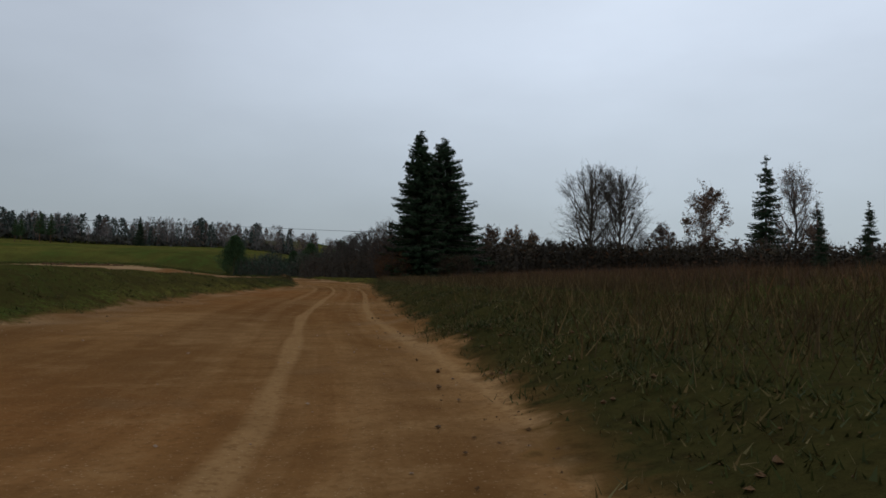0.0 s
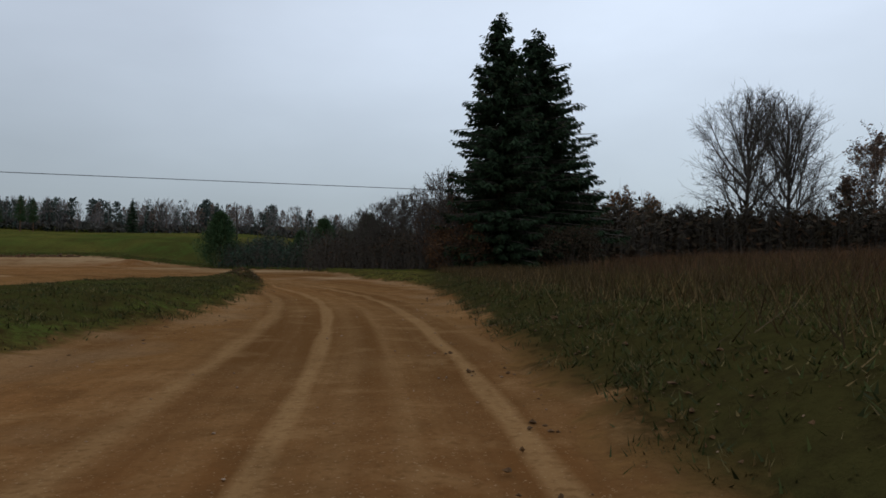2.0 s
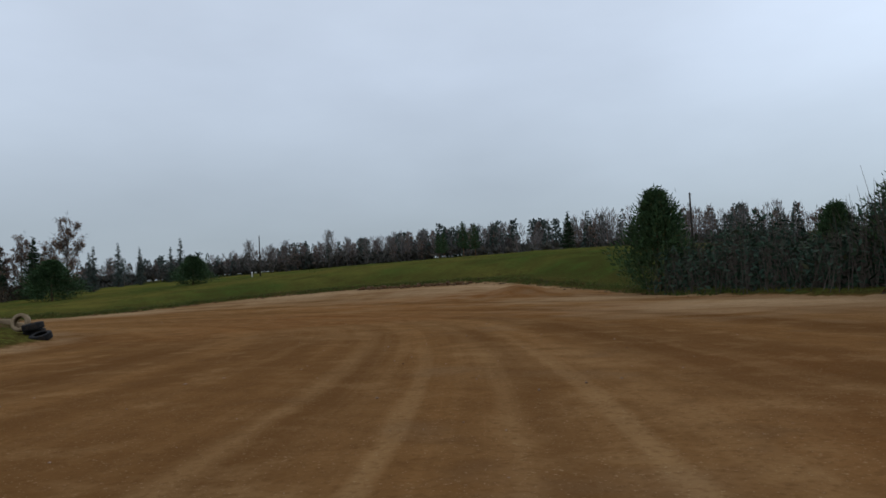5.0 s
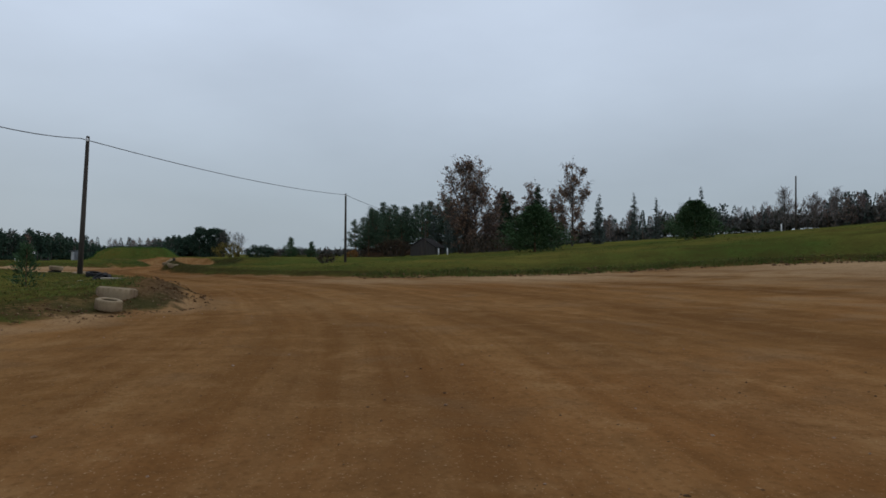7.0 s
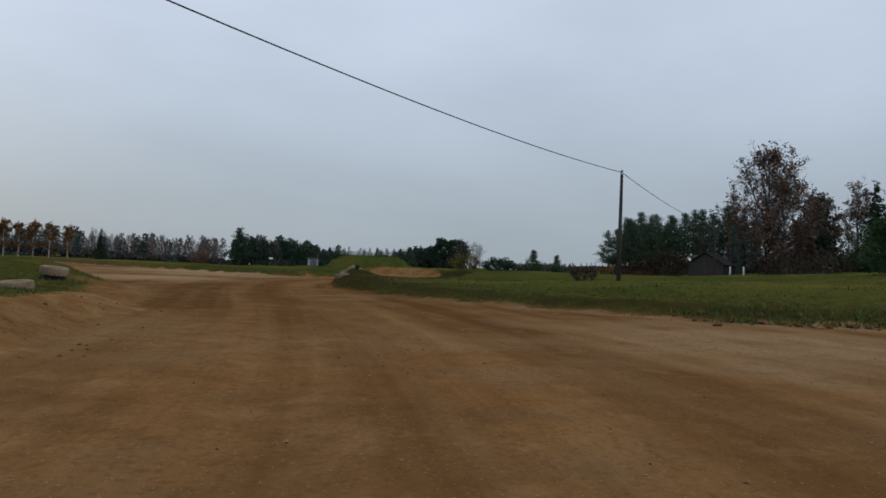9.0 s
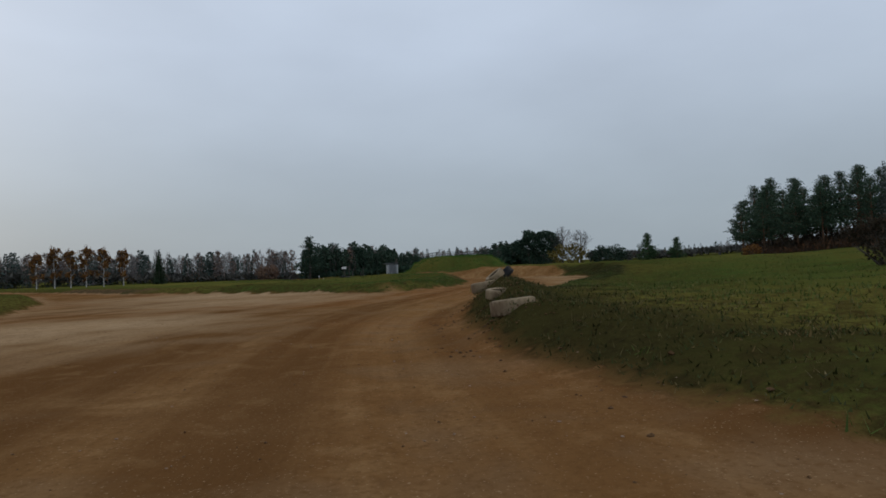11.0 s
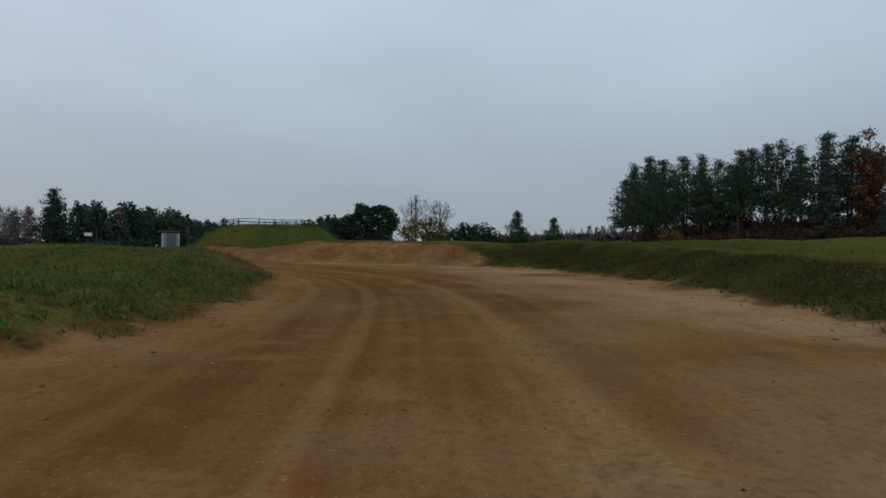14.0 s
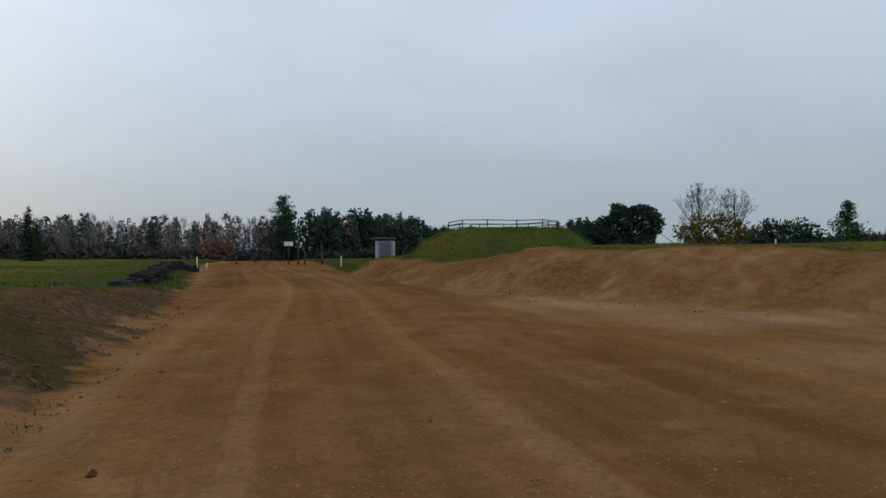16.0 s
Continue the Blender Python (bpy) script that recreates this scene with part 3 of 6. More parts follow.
def build_ground():
    xs, ys = axis(-232, 24, 0.65, 3500, -330, 80), axis(-50, 104, 0.65, 3500, -120, 250)
    gx, gy = [g.ravel() for g in np.meshgrid(xs, ys)]
    d = edge_of(gx, gy)
    z = land(gx, gy, d)
    lane, along = lane_of(gx, gy)
    worn = np.clip(1.15 - np.abs(lane) / 6.5, 0, 1)
    z = z - 0.035 * worn * np.exp(-((np.abs(lane) - 0.78) / 0.22) ** 2) * (d < 0)
    w, h = len(xs), len(ys)
    i = (np.arange(h - 1)[:, None] * w + np.arange(w - 1)[None]).ravel()
    me = quick_mesh("ground", np.stack([gx, gy, z], 1), np.stack([i, i + 1, i + w + 1, i + w], 1), M_GROUND, True)
    bare = bare_at(gx, gy, d)
    dry = 0.42 * ease(d, -1.9, -0.4) * (1 - 0.75 * worn)
    for ax, ay, ar, k in DRY:
        dry = np.maximum(dry, k * np.exp(-((gx - ax) ** 2 + (gy - ay) ** 2) / ar**2) * (1 - 0.6 * worn))
    wheel = (lane - np.interp(along, [0, 92, 104, 112, 130, 150], [0.2, 0.2, 0.45, 0.6, 0.5, 0.3])) / np.interp(along, [0, 50, 56, 66, 400], [1.15, 1.15, 1.02, 0.9, 0.9])
    tracks = np.maximum(ease(gy, 56, 36) * (1 - 0.15 * ease(gy, 6, 16)) * ease(gx, -20, -5), 0.5 * ease(gx, -90, -110)) * (np.abs(lane) < 3.6)
    meadow = np.maximum(np.maximum(np.maximum(ease(gx, 5.5, 8.2) * ease(gy, 48, 40), ease(gx, 10, 14)), 0.6 * ease(off_polygon(gx, gy, ISLAND_A), 0, -1.2)), 0.85 * np.exp(-((d - 1.4) / 1.3) ** 2) * ease(gx, -116, -124) * ease(gy, 41, 45))
    meadow = np.maximum(meadow, 0.9 * ease(d, 4.5, 1.5) * ease(gx, -107, -104) * ease(gx, -84, -88) * (gy > 42))
    meadow = np.maximum(meadow, 0.75 * np.exp(-((d - 1.0) / 0.9) ** 2) * (gy > 48) * ease(gx, -5, -20) * ease(gx, -112, -106))
    meadow = np.maximum(meadow, (0.38 + 0.12 * ease(gx, -45, -22)) * ease(gy, 62, 76) * ease(gx, -160, -140) * ease(d, 0, 3))
    for key, value in (("tracks", tracks), ("wheel", wheel), ("meadow", meadow), ("dry", dry), ("edge", np.clip(d, -60, 60)), ("lane", lane), ("along", along), ("worn", worn), ("bare", bare), ("earth", earth_at(gx, gy, d))):
        me.attributes.new(key, "FLOAT", "POINT").data.foreach_set("value", value.astype(np.float32))
    return solo("ground", me, "rutted brown dirt track through rough autumn grass fields", "ground", kind="structure")


build_ground()


def lie(x, y):
    return float(land(np.array([x]), np.array([y]))[0])


# ---- trees ----
def spruce(height, seed, radius=0.2, whorls=46, spray=1.0, label="tall dark green spruce with drooping branches", needle=None, name="spruce"):
    r = np.random.default_rng(seed)
    ob = thing(name, label, "tree")
    a = np.array([[0, 0, -0.3], [0.04, 0, height * 0.5]])
    b = np.array([[0.04, 0, height * 0.5], [0, 0.02, height]])
    part("trunk", quick_mesh("trunk", *tubes(a, b, [height * 0.017, height * 0.009], [height * 0.009, 0.01], 8), M_BARK), ob)
    cs, ws, ls, wd, sa, sb, sr = [], [], [], [], [], [], []
    for k in range(whorls):
        t = (k + 0.4 * r.random()) / whorls
        z = height * (0.03 + 0.965 * t)
        reach = height * radius * ((1 - t) ** 0.62 * min(1, 0.82 + 1.2 * t) * (0.9 if t > 0.9 else 1) + 0.012) * r.uniform(0.86, 1.1)
        for j in range(int(8 + 5 * (1 - t))):
            ang = r.uniform(0, 6.283)
            out = reach * r.uniform(0.62, 1.06)
            zb = z + r.uniform(-2.4, 2.4) * height / whorls
            n = max(3, int(out / 0.14 * spray))
            s = np.linspace(0.12, 1, n)
            droop = -0.32 * s * out + 0.22 * s**3 * out * (0.6 + t)
            p = np.stack([np.cos(ang) * s * out, np.sin(ang) * s * out, zb + droop + 0.1], 1)
            sa.append(p[0] * [0.1, 0.1, 1]), sb.append(p[-1]), sr.append(0.012 + 0.012 * out)
            for side in (-1, 0, 1):
                q = p + r.normal(scale=0.05, size=p.shape)
                yaw = ang + side * r.uniform(0.5, 1.1, n)
                size = (0.26 + 0.2 * (1 - s)) * r.uniform(0.7, 1.3, n) * (0.6 + 0.4 * min(1, out))
                cs.append(q)
                ws.append(np.stack([np.cos(yaw), np.sin(yaw), r.uniform(-1.7, 0.0, n)], 1))
                ls.append(size * 1.35), wd.append(size * 0.5)
    n = 60
    cs.append(np.stack([r.normal(scale=0.06, size=n), r.normal(scale=0.06, size=n), height * r.uniform(0.93, 1.0, n)], 1))
    ws.append(np.stack([r.normal(size=n), r.normal(size=n), r.uniform(0, 1, n)], 1)), ls.append(np.full(n, 0.3)), wd.append(np.full(n, 0.1))
    v = shards(np.concatenate(cs), np.concatenate(ws), np.concatenate(ls), np.concatenate(wd), seed)
    part("crown", quick_mesh("crown", *v, needle or M_NEEDLE), ob, kind="stuff")
    sa, sb, sr = np.array(sa), np.array(sb), np.array(sr)
    part("branchwork", quick_mesh("branchwork", *tubes(sa, sb, sr, sr * 0.3, 3), M_BARK), ob, kind="stuff")
    return ob


def to_shell(p, w, centre, radii):
    """How far from p along w an ellipsoid is reached."""
    a, b = (p - centre) / radii, w / radii
    k, m, c = (b * b).sum(-1), (a * b).sum(-1), (a * a).sum(-1) - 1
    return np.maximum((-m + np.sqrt(np.maximum(m * m - k * c, 0))) / k, 0.03 * radii[2])


def crown_tree(height, seed, wide, bark, label, name="bare_tree", base=0.14, limbs=13, steep=1.0, cone=0.0, leaf=None, leaf_count=0, leaf_size=0.3, fork=(9, 6, 6), twig_width=0.026, twig=None):
    """A branching tree whose limbs, branches and twigs fill a rounded crown."""
    r = np.random.default_rng(seed)
    ob = thing(name, label, "tree")
    radii = np.array([wide * height, wide * height, height * (1 - base) * 0.5])
    centre = np.array([0, 0, height * (base + 1) * 0.5])
    bend = r.normal(scale=0.012 * height, size=(9, 2)) * np.linspace(0, 1, 9)[:, None]
    stem = np.stack([bend[:, 0], bend[:, 1], np.linspace(-0.3, height * 0.96, 9)], 1)
    thick = height * (0.0135 * np.linspace(1, 0.05, 9) ** 0.8) + 0.012
    sets, paths = [tubes(stem[:-1], stem[1:], thick[:-1], thick[1:], 7)], [(stem[3:], 0.5 * height)]
    for i in range(limbs):
        q = (i + r.uniform(0.2, 0.8)) / limbs
        up = base + (0.72 - base) * q**1.2
        root = np.array([np.interp(up * height, stem[:, 2], stem[:, c]) for c in range(3)])
        az, tilt = i * 2.4 + r.normal(scale=0.35), radians(68 - 42 * q + r.normal(scale=6)) / steep
        w = np.array([math.sin(tilt) * math.cos(az), math.sin(tilt) * math.sin(az), math.cos(tilt)])
        size = to_shell(root, w, centre, radii) * r.uniform(0.86, 1.05) * (1 + cone * (0.45 - up))
        p = [root]
        for _ in range(7):
            w = unit((w + r.normal(scale=0.09, size=3) + [0, 0, 0.085])[None])[0]
            p.append(p[-1] + w * size / 7)
        p = np.array(p)
        girth = (0.008 * size + 0.0042 * height) * np.linspace(1, 0.16, 8)
        sets.append(tubes(p[:-1], p[1:], girth[:-1], girth[1:], 5))
        paths.append((p, size))
    part("trunk", quick_mesh("trunk", *joined(*sets), bark), ob)
    a, b, ra, rb = [], [], [], []
    ca, cb = [], []
    for p, size in paths:
        n = max(4, int(fork[0] * (0.5 + size / (0.5 * height))))
        for _ in range(n):
            u = r.uniform(0.16, 0.99) * (len(p) - 1)
            j = min(int(u), len(p) - 2)
            root, way = p[j] + (p[j + 1] - p[j]) * (u - j), unit((p[j + 1] - p[j])[None])[0]
            w = unit((way * 0.8 + r.normal(scale=0.5, size=3) + [0, 0, 0.18])[None])[0]
            size2 = min(0.52 * size * (1.2 - 0.7 * u / len(p)), float(to_shell(root, w, centre, radii)) + 0.02 * height) * r.uniform(0.7, 1.1)
            mid = root + w * size2 * 0.5
            w2 = unit((w + r.normal(scale=0.2, size=3) + [0, 0, 0.15])[None])[0]
            tip = mid + w2 * size2 * 0.5
            g = 0.0045 * size2 + 0.0012 * height
            a += [root, mid]
            b += [mid, tip]
            ra += [g, g * 0.65]
            rb += [g * 0.65, g * 0.3]
            m = fork[1]
            s = r.uniform(0.15, 1.0, (m, 1))
            roots = np.where(s < 0.5, root + (mid - root) * s * 2, mid + (tip - mid) * (s * 2 - 1))
            ways = unit(w2 * 0.75 + r.normal(scale=0.5, size=(m, 3)) + [0, 0, 0.12])
            size3 = size2 * r.uniform(0.3, 0.55, (m, 1))
            ends = roots + ways * size3
            a += list(roots)
            b += list(ends)
            ra += [g * 0.45] * m
            rb += [g * 0.2] * m
            for k in range(fork[2]):
                ca.append(roots + (ends - roots) * r.uniform(0.2, 1.0, (m, 1)))
                cb.append(unit(ways * 0.8 + r.normal(scale=0.5, size=(m, 3))) * size3 * r.uniform(0.4, 0.8, (m, 1)))
    ra, rb = np.maximum(ra, 0.011), np.maximum(rb, 0.008)
    part("branchwork", quick_mesh("branchwork", *tubes(np.array(a), np.array(b), ra, rb, 3), twig or M_TWIG), ob, kind="stuff")
    ca, cb = np.concatenate(ca), np.concatenate(cb)
    part("twigwork", quick_mesh("twigwork", *shards(ca, cb, np.linalg.norm(cb, axis=1), twig_width, seed), twig or M_TWIG), ob, kind="stuff")
    if leaf_count:
        # leaves gather in bunches, so that the sky shows between them
        bunch = r.permutation(len(ca))[: max(1, leaf_count // 7)]
        i = np.repeat(bunch, 7)
        c = ca[i] + cb[i] * r.uniform(0.2, 1.1, (len(i), 1)) + r.normal(scale=0.011 * height, size=(len(i), 3))
        size = leaf_size * r.uniform(0.6, 1.4, len(i))
        part("crown", quick_mesh("crown", *shards(c, r.normal(size=(len(i), 3)), size, size * 0.7, seed), leaf), ob, kind="stuff")
    return ob


def pine(height, seed, label, bare=0.3, wide=0.17, name="pine", limbs=44, needle=None, pad=1.0):
    """A pine with flat, ragged pads of needles on uneven limbs above a bare stem."""
    r = np.random.default_rng(seed)
    ob = thing(name, label, "tree")
    lean = r.normal(scale=0.012 * height, size=2)
    a = np.array([[0, 0, -0.3], [lean[0] * 0.5, lean[1] * 0.5, height * 0.55]])
    b = np.array([[lean[0] * 0.5, lean[1] * 0.5, height * 0.55], [lean[0], lean[1], height]])
    part("trunk", quick_mesh("trunk", *tubes(a, b, [height * 0.017, height * 0.011], [height * 0.011, 0.02], 7), M_PINEBARK), ob)
    sa, sb, cs, ws, ss = [], [], [], [], []
    for k in range(limbs):
        u = (k + r.random()) / limbs
        t = bare + (1 - bare) * u
        ang = k * 2.4 + r.normal(scale=0.5)
        out = height * wide * (1 - u) ** 0.95 * min(1, 0.5 + 2.2 * u) * r.uniform(0.45, 1.3) + 0.015 * height
        root = np.array([lean[0] * t, lean[1] * t, height * t * 0.97])
        end = root + [math.cos(ang) * out, math.sin(ang) * out, out * r.uniform(0.0, 0.4) + 0.05 * height * u]
        sa.append(root), sb.append(end)
        for s in (0.45, 0.72, 1.0):
            c = root + (end - root) * s + r.normal(scale=0.012 * height, size=3)
            n = 26
            rad = pad * (0.02 + 0.024 * (1 - u)) * height * r.uniform(0.75, 1.2)
            cs.append(c + r.normal(size=(n, 3)) * [rad, rad, rad * 0.42])
            ws.append(r.normal(scale=0.7, size=(n, 3)) + [math.cos(ang) * 0.5, math.sin(ang) * 0.5, 0.7])
            ss.append(np.full(n, rad))
    sa, sb, cs, ws, ss = np.array(sa), np.array(sb), np.concatenate(cs), np.concatenate(ws), np.concatenate(ss)
    part("branchwork", quick_mesh("branchwork", *tubes(sa, sb, np.full(len(sa), 0.005 * height), np.full(len(sa), 0.018), 3), M_PINEBARK), ob, kind="stuff")
    size = ss * 0.72 * r.uniform(0.6, 1.3, len(cs))
    part("crown", quick_mesh("crown", *shards(cs, ws, size * 1.5, size * 0.5, seed), needle or M_PINE), ob, kind="stuff")
    return ob



def young_pine(height, seed, wide=0.36, label="bushy young green pine standing in the grass", group="", count=0):
    """Dense to the ground, with upright candles."""
    r = np.random.default_rng(seed)
    ob = thing("young_pine", label, "tree", group=group)
    a, b = np.array([[0, 0, -0.2]]), np.array([[0.0, 0.03, height * 0.95]])
    part("trunk", quick_mesh("trunk", *tubes(a, b, [height * 0.016], [0.015], 6), M_PINEBARK), ob)
    n = count or int(6500 + 850 * height)
    t = r.random(n) ** 0.75 * 0.97
    layer = (np.floor(t * 11) + 0.5 * r.random(n)) / 11
    ang = r.uniform(0, 6.283, n)
    lobes = 1 + 0.3 * np.sin(ang * 3 + layer * 9) + 0.24 * np.sin(ang * 7 + layer * 23)
    reach = height * wide * (1 - layer) ** 0.8 * lobes * np.clip(0.6 + 3 * layer, 0, 1)
    rad = reach * np.sqrt(r.uniform(0.12, 1, n))
    c = np.stack([np.cos(ang) * rad, np.sin(ang) * rad, height * layer * 0.95 + 0.1 + 0.22 * rad], 1)
    c += r.normal(scale=0.03 * height, size=c.shape)
    w = np.stack([np.cos(ang) * 0.7, np.sin(ang) * 0.7, r.uniform(0.1, 1.3, n)], 1) + r.normal(scale=0.4, size=(n, 3))
    size = (0.04 * height ** 0.7 + 0.035) * r.uniform(0.7, 1.4, n)
    part("crown", quick_mesh("crown", *shards(c, w, size * 1.7, size * 0.42, seed), M_PINE), ob, kind="stuff")
    return ob


def stand(ob, x, y, turn=0.0, scale=1.0, sink=0.1):
    ob.matrix_basis = Matrix.LocRotScale((x, y, lie(x, y) - sink), Euler((0, 0, radians(turn))), (scale,) * 3)
    return ob


# the two tall spruces at the bend
first = stand(spruce(18.8, 1, 0.268, 62, 1.25, "tall dark spruce at the bend, branches down to the ground"), 12.4, 41.3, 0)
second = stand(spruce(18.3, 2, 0.38, 60, 1.3, "tall dark spruce crowded against its taller neighbour"), 15.5, 44.2, 140)

def fan_tree(height, seed, wide, stems, sprays, bark, label, low=0.1, name="bare_tree", leaf=None, leaf_count=0, leaf_size=0.3):
    """A leafless tree: upright stems that fan out into an oval crown with the sky between."""
    r = np.random.default_rng(seed)
    ob = thing(name, label, "tree")
    a, b, ra, ta, tb, tr, ca, cb = [], [], [], [], [], [], [], []
    for k in range(stems):
        ang, lean = 6.283 * (k + r.uniform(-0.3, 0.3)) / stems, (0.15 if k == 0 else r.uniform(0.4, 1.0))
        top = height * (1.0 - 0.34 * lean**2) * r.uniform(0.95, 1.0)
        s = np.linspace(0, 1, 9)
        out = wide * height * lean * np.sin(s * 2.35)
        p = np.stack([np.cos(ang) * out, np.sin(ang) * out, s * top - 0.25], 1) + r.normal(scale=0.008 * height, size=(9, 3)) * s[:, None]
        thick = height * 0.011 * (1 - s) ** 0.8 + 0.012
        a.append(p[:-1]), b.append(p[1:]), ra.append(np.stack([thick[:-1], thick[1:]], 1))
        for _ in range(sprays):
            u = r.uniform(low, 0.97)
            root = np.array([np.interp(u, s, p[:, c]) for c in range(3)])
            turn = ang + r.normal(scale=1.1)
            reach = height * r.uniform(0.1, 0.24) * (1.15 - 0.65 * u)
            w = unit(np.array([[math.cos(turn) * 0.75, math.sin(turn) * 0.75, r.uniform(0.5, 1.2)]]))[0]
            mid = root + w * reach * 0.5
            tip = mid + unit((w + [0, 0, 0.35])[None])[0] * reach * 0.5
            ta += [root, mid]
            tb += [mid, tip]
            tr += [[0.026, 0.02], [0.02, 0.01]]
            for _ in range(7):
                q = root + (tip - root) * r.uniform(0.2, 1)
                ca.append(q)
                cb.append(unit((w + r.normal(scale=0.45, size=3) + [0, 0, 0.3])[None])[0] * reach * r.uniform(0.25, 0.55))
    a, b, ra = np.concatenate(a), np.concatenate(b), np.concatenate(ra)
    part("trunk", quick_mesh("trunk", *tubes(a, b, ra[:, 0], ra[:, 1], 6), bark), ob)
    tr = np.array(tr)
    part("branchwork", quick_mesh("branchwork", *tubes(np.array(ta), np.array(tb), tr[:, 0], tr[:, 1], 3), M_TWIG), ob, kind="stuff")
    cb = np.array(cb)
    part("twigwork", quick_mesh("twigwork", *shards(np.array(ca), cb, np.linalg.norm(cb, axis=1), 0.024, seed), M_TWIG), ob, kind="stuff")
    if leaf_count:
        i = r.integers(0, len(cb), leaf_count)
        c = np.array(ca)[i] + cb[i] * r.uniform(0.3, 1.1, (leaf_count, 1)) + r.normal(scale=0.012 * height, size=(leaf_count, 3))
        size = leaf_size * r.uniform(0.6, 1.4, leaf_count)
        part("crown", quick_mesh("crown", *shards(c, r.normal(size=(leaf_count, 3)), size, size * 0.7, seed), leaf), ob, kind="stuff")
    return ob


def put_all(make, rows, group):
    """One tree built, the rest copied: rows of x, y, turn, scale."""
    ob = make()
    tagged(ob, group=group)
    stand(ob, *rows[0])
    for x, y, turn, k in rows[1:]:
        c = copy_thing(ob, pose(x, y, lie(x, y) - 0.1, 0, 0, turn))
        c.scale = (k,) * 3
    return ob


BARE = "tall bare tree with an oval crown of upright branches"
put_all(lambda: crown_tree(17.9, 11, 0.35, M_BARK, BARE, base=0.02, limbs=30, steep=1.05, fork=(11, 5, 4), twig=M_BARK), [(40.6, 62.3, 0, 1.0), (46.0, 64, 130, 0.98)], "bare trees behind the thicket")


def far_wood(name, label, spots, seed, kinds, needle=None):
    """Many far trees joined into one object: spots are rows of x, y, height; kinds are shares of spruce, pine and leafless trees."""
    r = np.random.default_rng(seed)
    sets = {"needles": [], "twigs": [], "leaves": [], "stems": []}
    for x, y, h in spots:
        z = lie(x, y) - 0.3
        pick = r.choice(["spruce", "pine", "bare", "rust"], p=kinds)
        base = np.array([x, y, z])
        sets["stems"].append(tubes(base[None], base[None] + [[0, 0, h * 0.93]], [h * 0.011], [0.02], 4))
        if pick == "spruce":
            n = 170
            t = r.random(n) ** 0.8
            layer = (np.floor(t * 15) + 0.7 * r.random(n)) / 15
            ang, rad = r.uniform(0, 6.283, n), h * r.uniform(0.11, 0.15) * (1 - layer) ** 0.85 * np.sqrt(r.uniform(0.15, 1.1, n)) + 0.05
            c = base + np.stack([np.cos(ang) * rad, np.sin(ang) * rad, h * (0.05 + 0.94 * layer)], 1)
            w = np.stack([np.cos(ang), np.sin(ang), r.uniform(-0.8, 0.1, n)], 1)
            sets["needles"].append(shards(c, w, h * 0.098 * (1.25 - layer), h * 0.05, r.integers(1e6)))
        elif pick == "pine":
            n = 190
            t = r.uniform(0.3, 1, n)
            ang, rad = r.uniform(0, 6.283, n), h * 0.17 * np.sin(np.clip((t - 0.2) / 0.83, 0, 1) * math.pi) ** 0.6 * np.sqrt(r.random(n))
            lump = 1 + 0.3 * np.sin(ang * 3 + t * 14)
            c = base + np.stack([np.cos(ang) * rad * lump, np.sin(ang) * rad * lump, h * t], 1)
            sets["needles"].append(shards(c, r.normal(size=(n, 3)), h * 0.085, h * 0.055, r.integers(1e6)))
        else:
            n = 115
            t = r.uniform(0.18, 1, n)
            ang, rad = r.uniform(0, 6.283, n), h * r.uniform(0.13, 0.19) * np.sin(np.clip(t, 0.05, 0.97) * math.pi) ** 0.7 * np.sqrt(r.random(n))
            c = base + np.stack([np.cos(ang) * rad, np.sin(ang) * rad, h * t * 0.93], 1)
            if pick == "rust":
                sets["leaves"].append(shards(c, r.normal(size=(n, 3)), h * 0.068, h * 0.05, r.integers(1e6)))
            w = np.stack([np.cos(ang) * 0.35, np.sin(ang) * 0.35, np.full(n, 1.0)], 1)
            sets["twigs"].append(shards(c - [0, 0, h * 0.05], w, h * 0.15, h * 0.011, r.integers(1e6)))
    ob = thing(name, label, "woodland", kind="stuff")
    # far parts take the colours with haze painted in; a given needle replaces the needles
    for key, mat in (("needles", needle or M_HAZENEEDLE), ("twigs", M_HAZETWIG), ("leaves", M_HAZERUST), ("stems", M_BARK if needle else M_HAZETWIG)):
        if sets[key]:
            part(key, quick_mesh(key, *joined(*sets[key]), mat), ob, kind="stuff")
    return ob


def band(points, count, depth, lo, hi, seed):
    """Spots strewn along a polyline, within depth behind it."""
    r = np.random.default_rng(seed)
    p = np.array(points, float)
    seg = np.hypot(*np.diff(p[:, :2], axis=0).T)
    cum = np.r_[0, np.cumsum(seg)]
    s = r.uniform(0, cum[-1], count)
    x, y = np.interp(s, cum, p[:, 0]), np.interp(s, cum, p[:, 1])
    k = np.interp(s, cum, p[:, 2]) if p.shape[1] > 2 else np.ones(count)
    away = np.stack([x + 40, y - 40], 1)
    away /= np.linalg.norm(away, axis=1, keepdims=True)
    back = r.uniform(0, depth, count)
    return list(zip(x + away[:, 0] * back, y + away[:, 1] * back, r.uniform(lo, hi, count) * k))



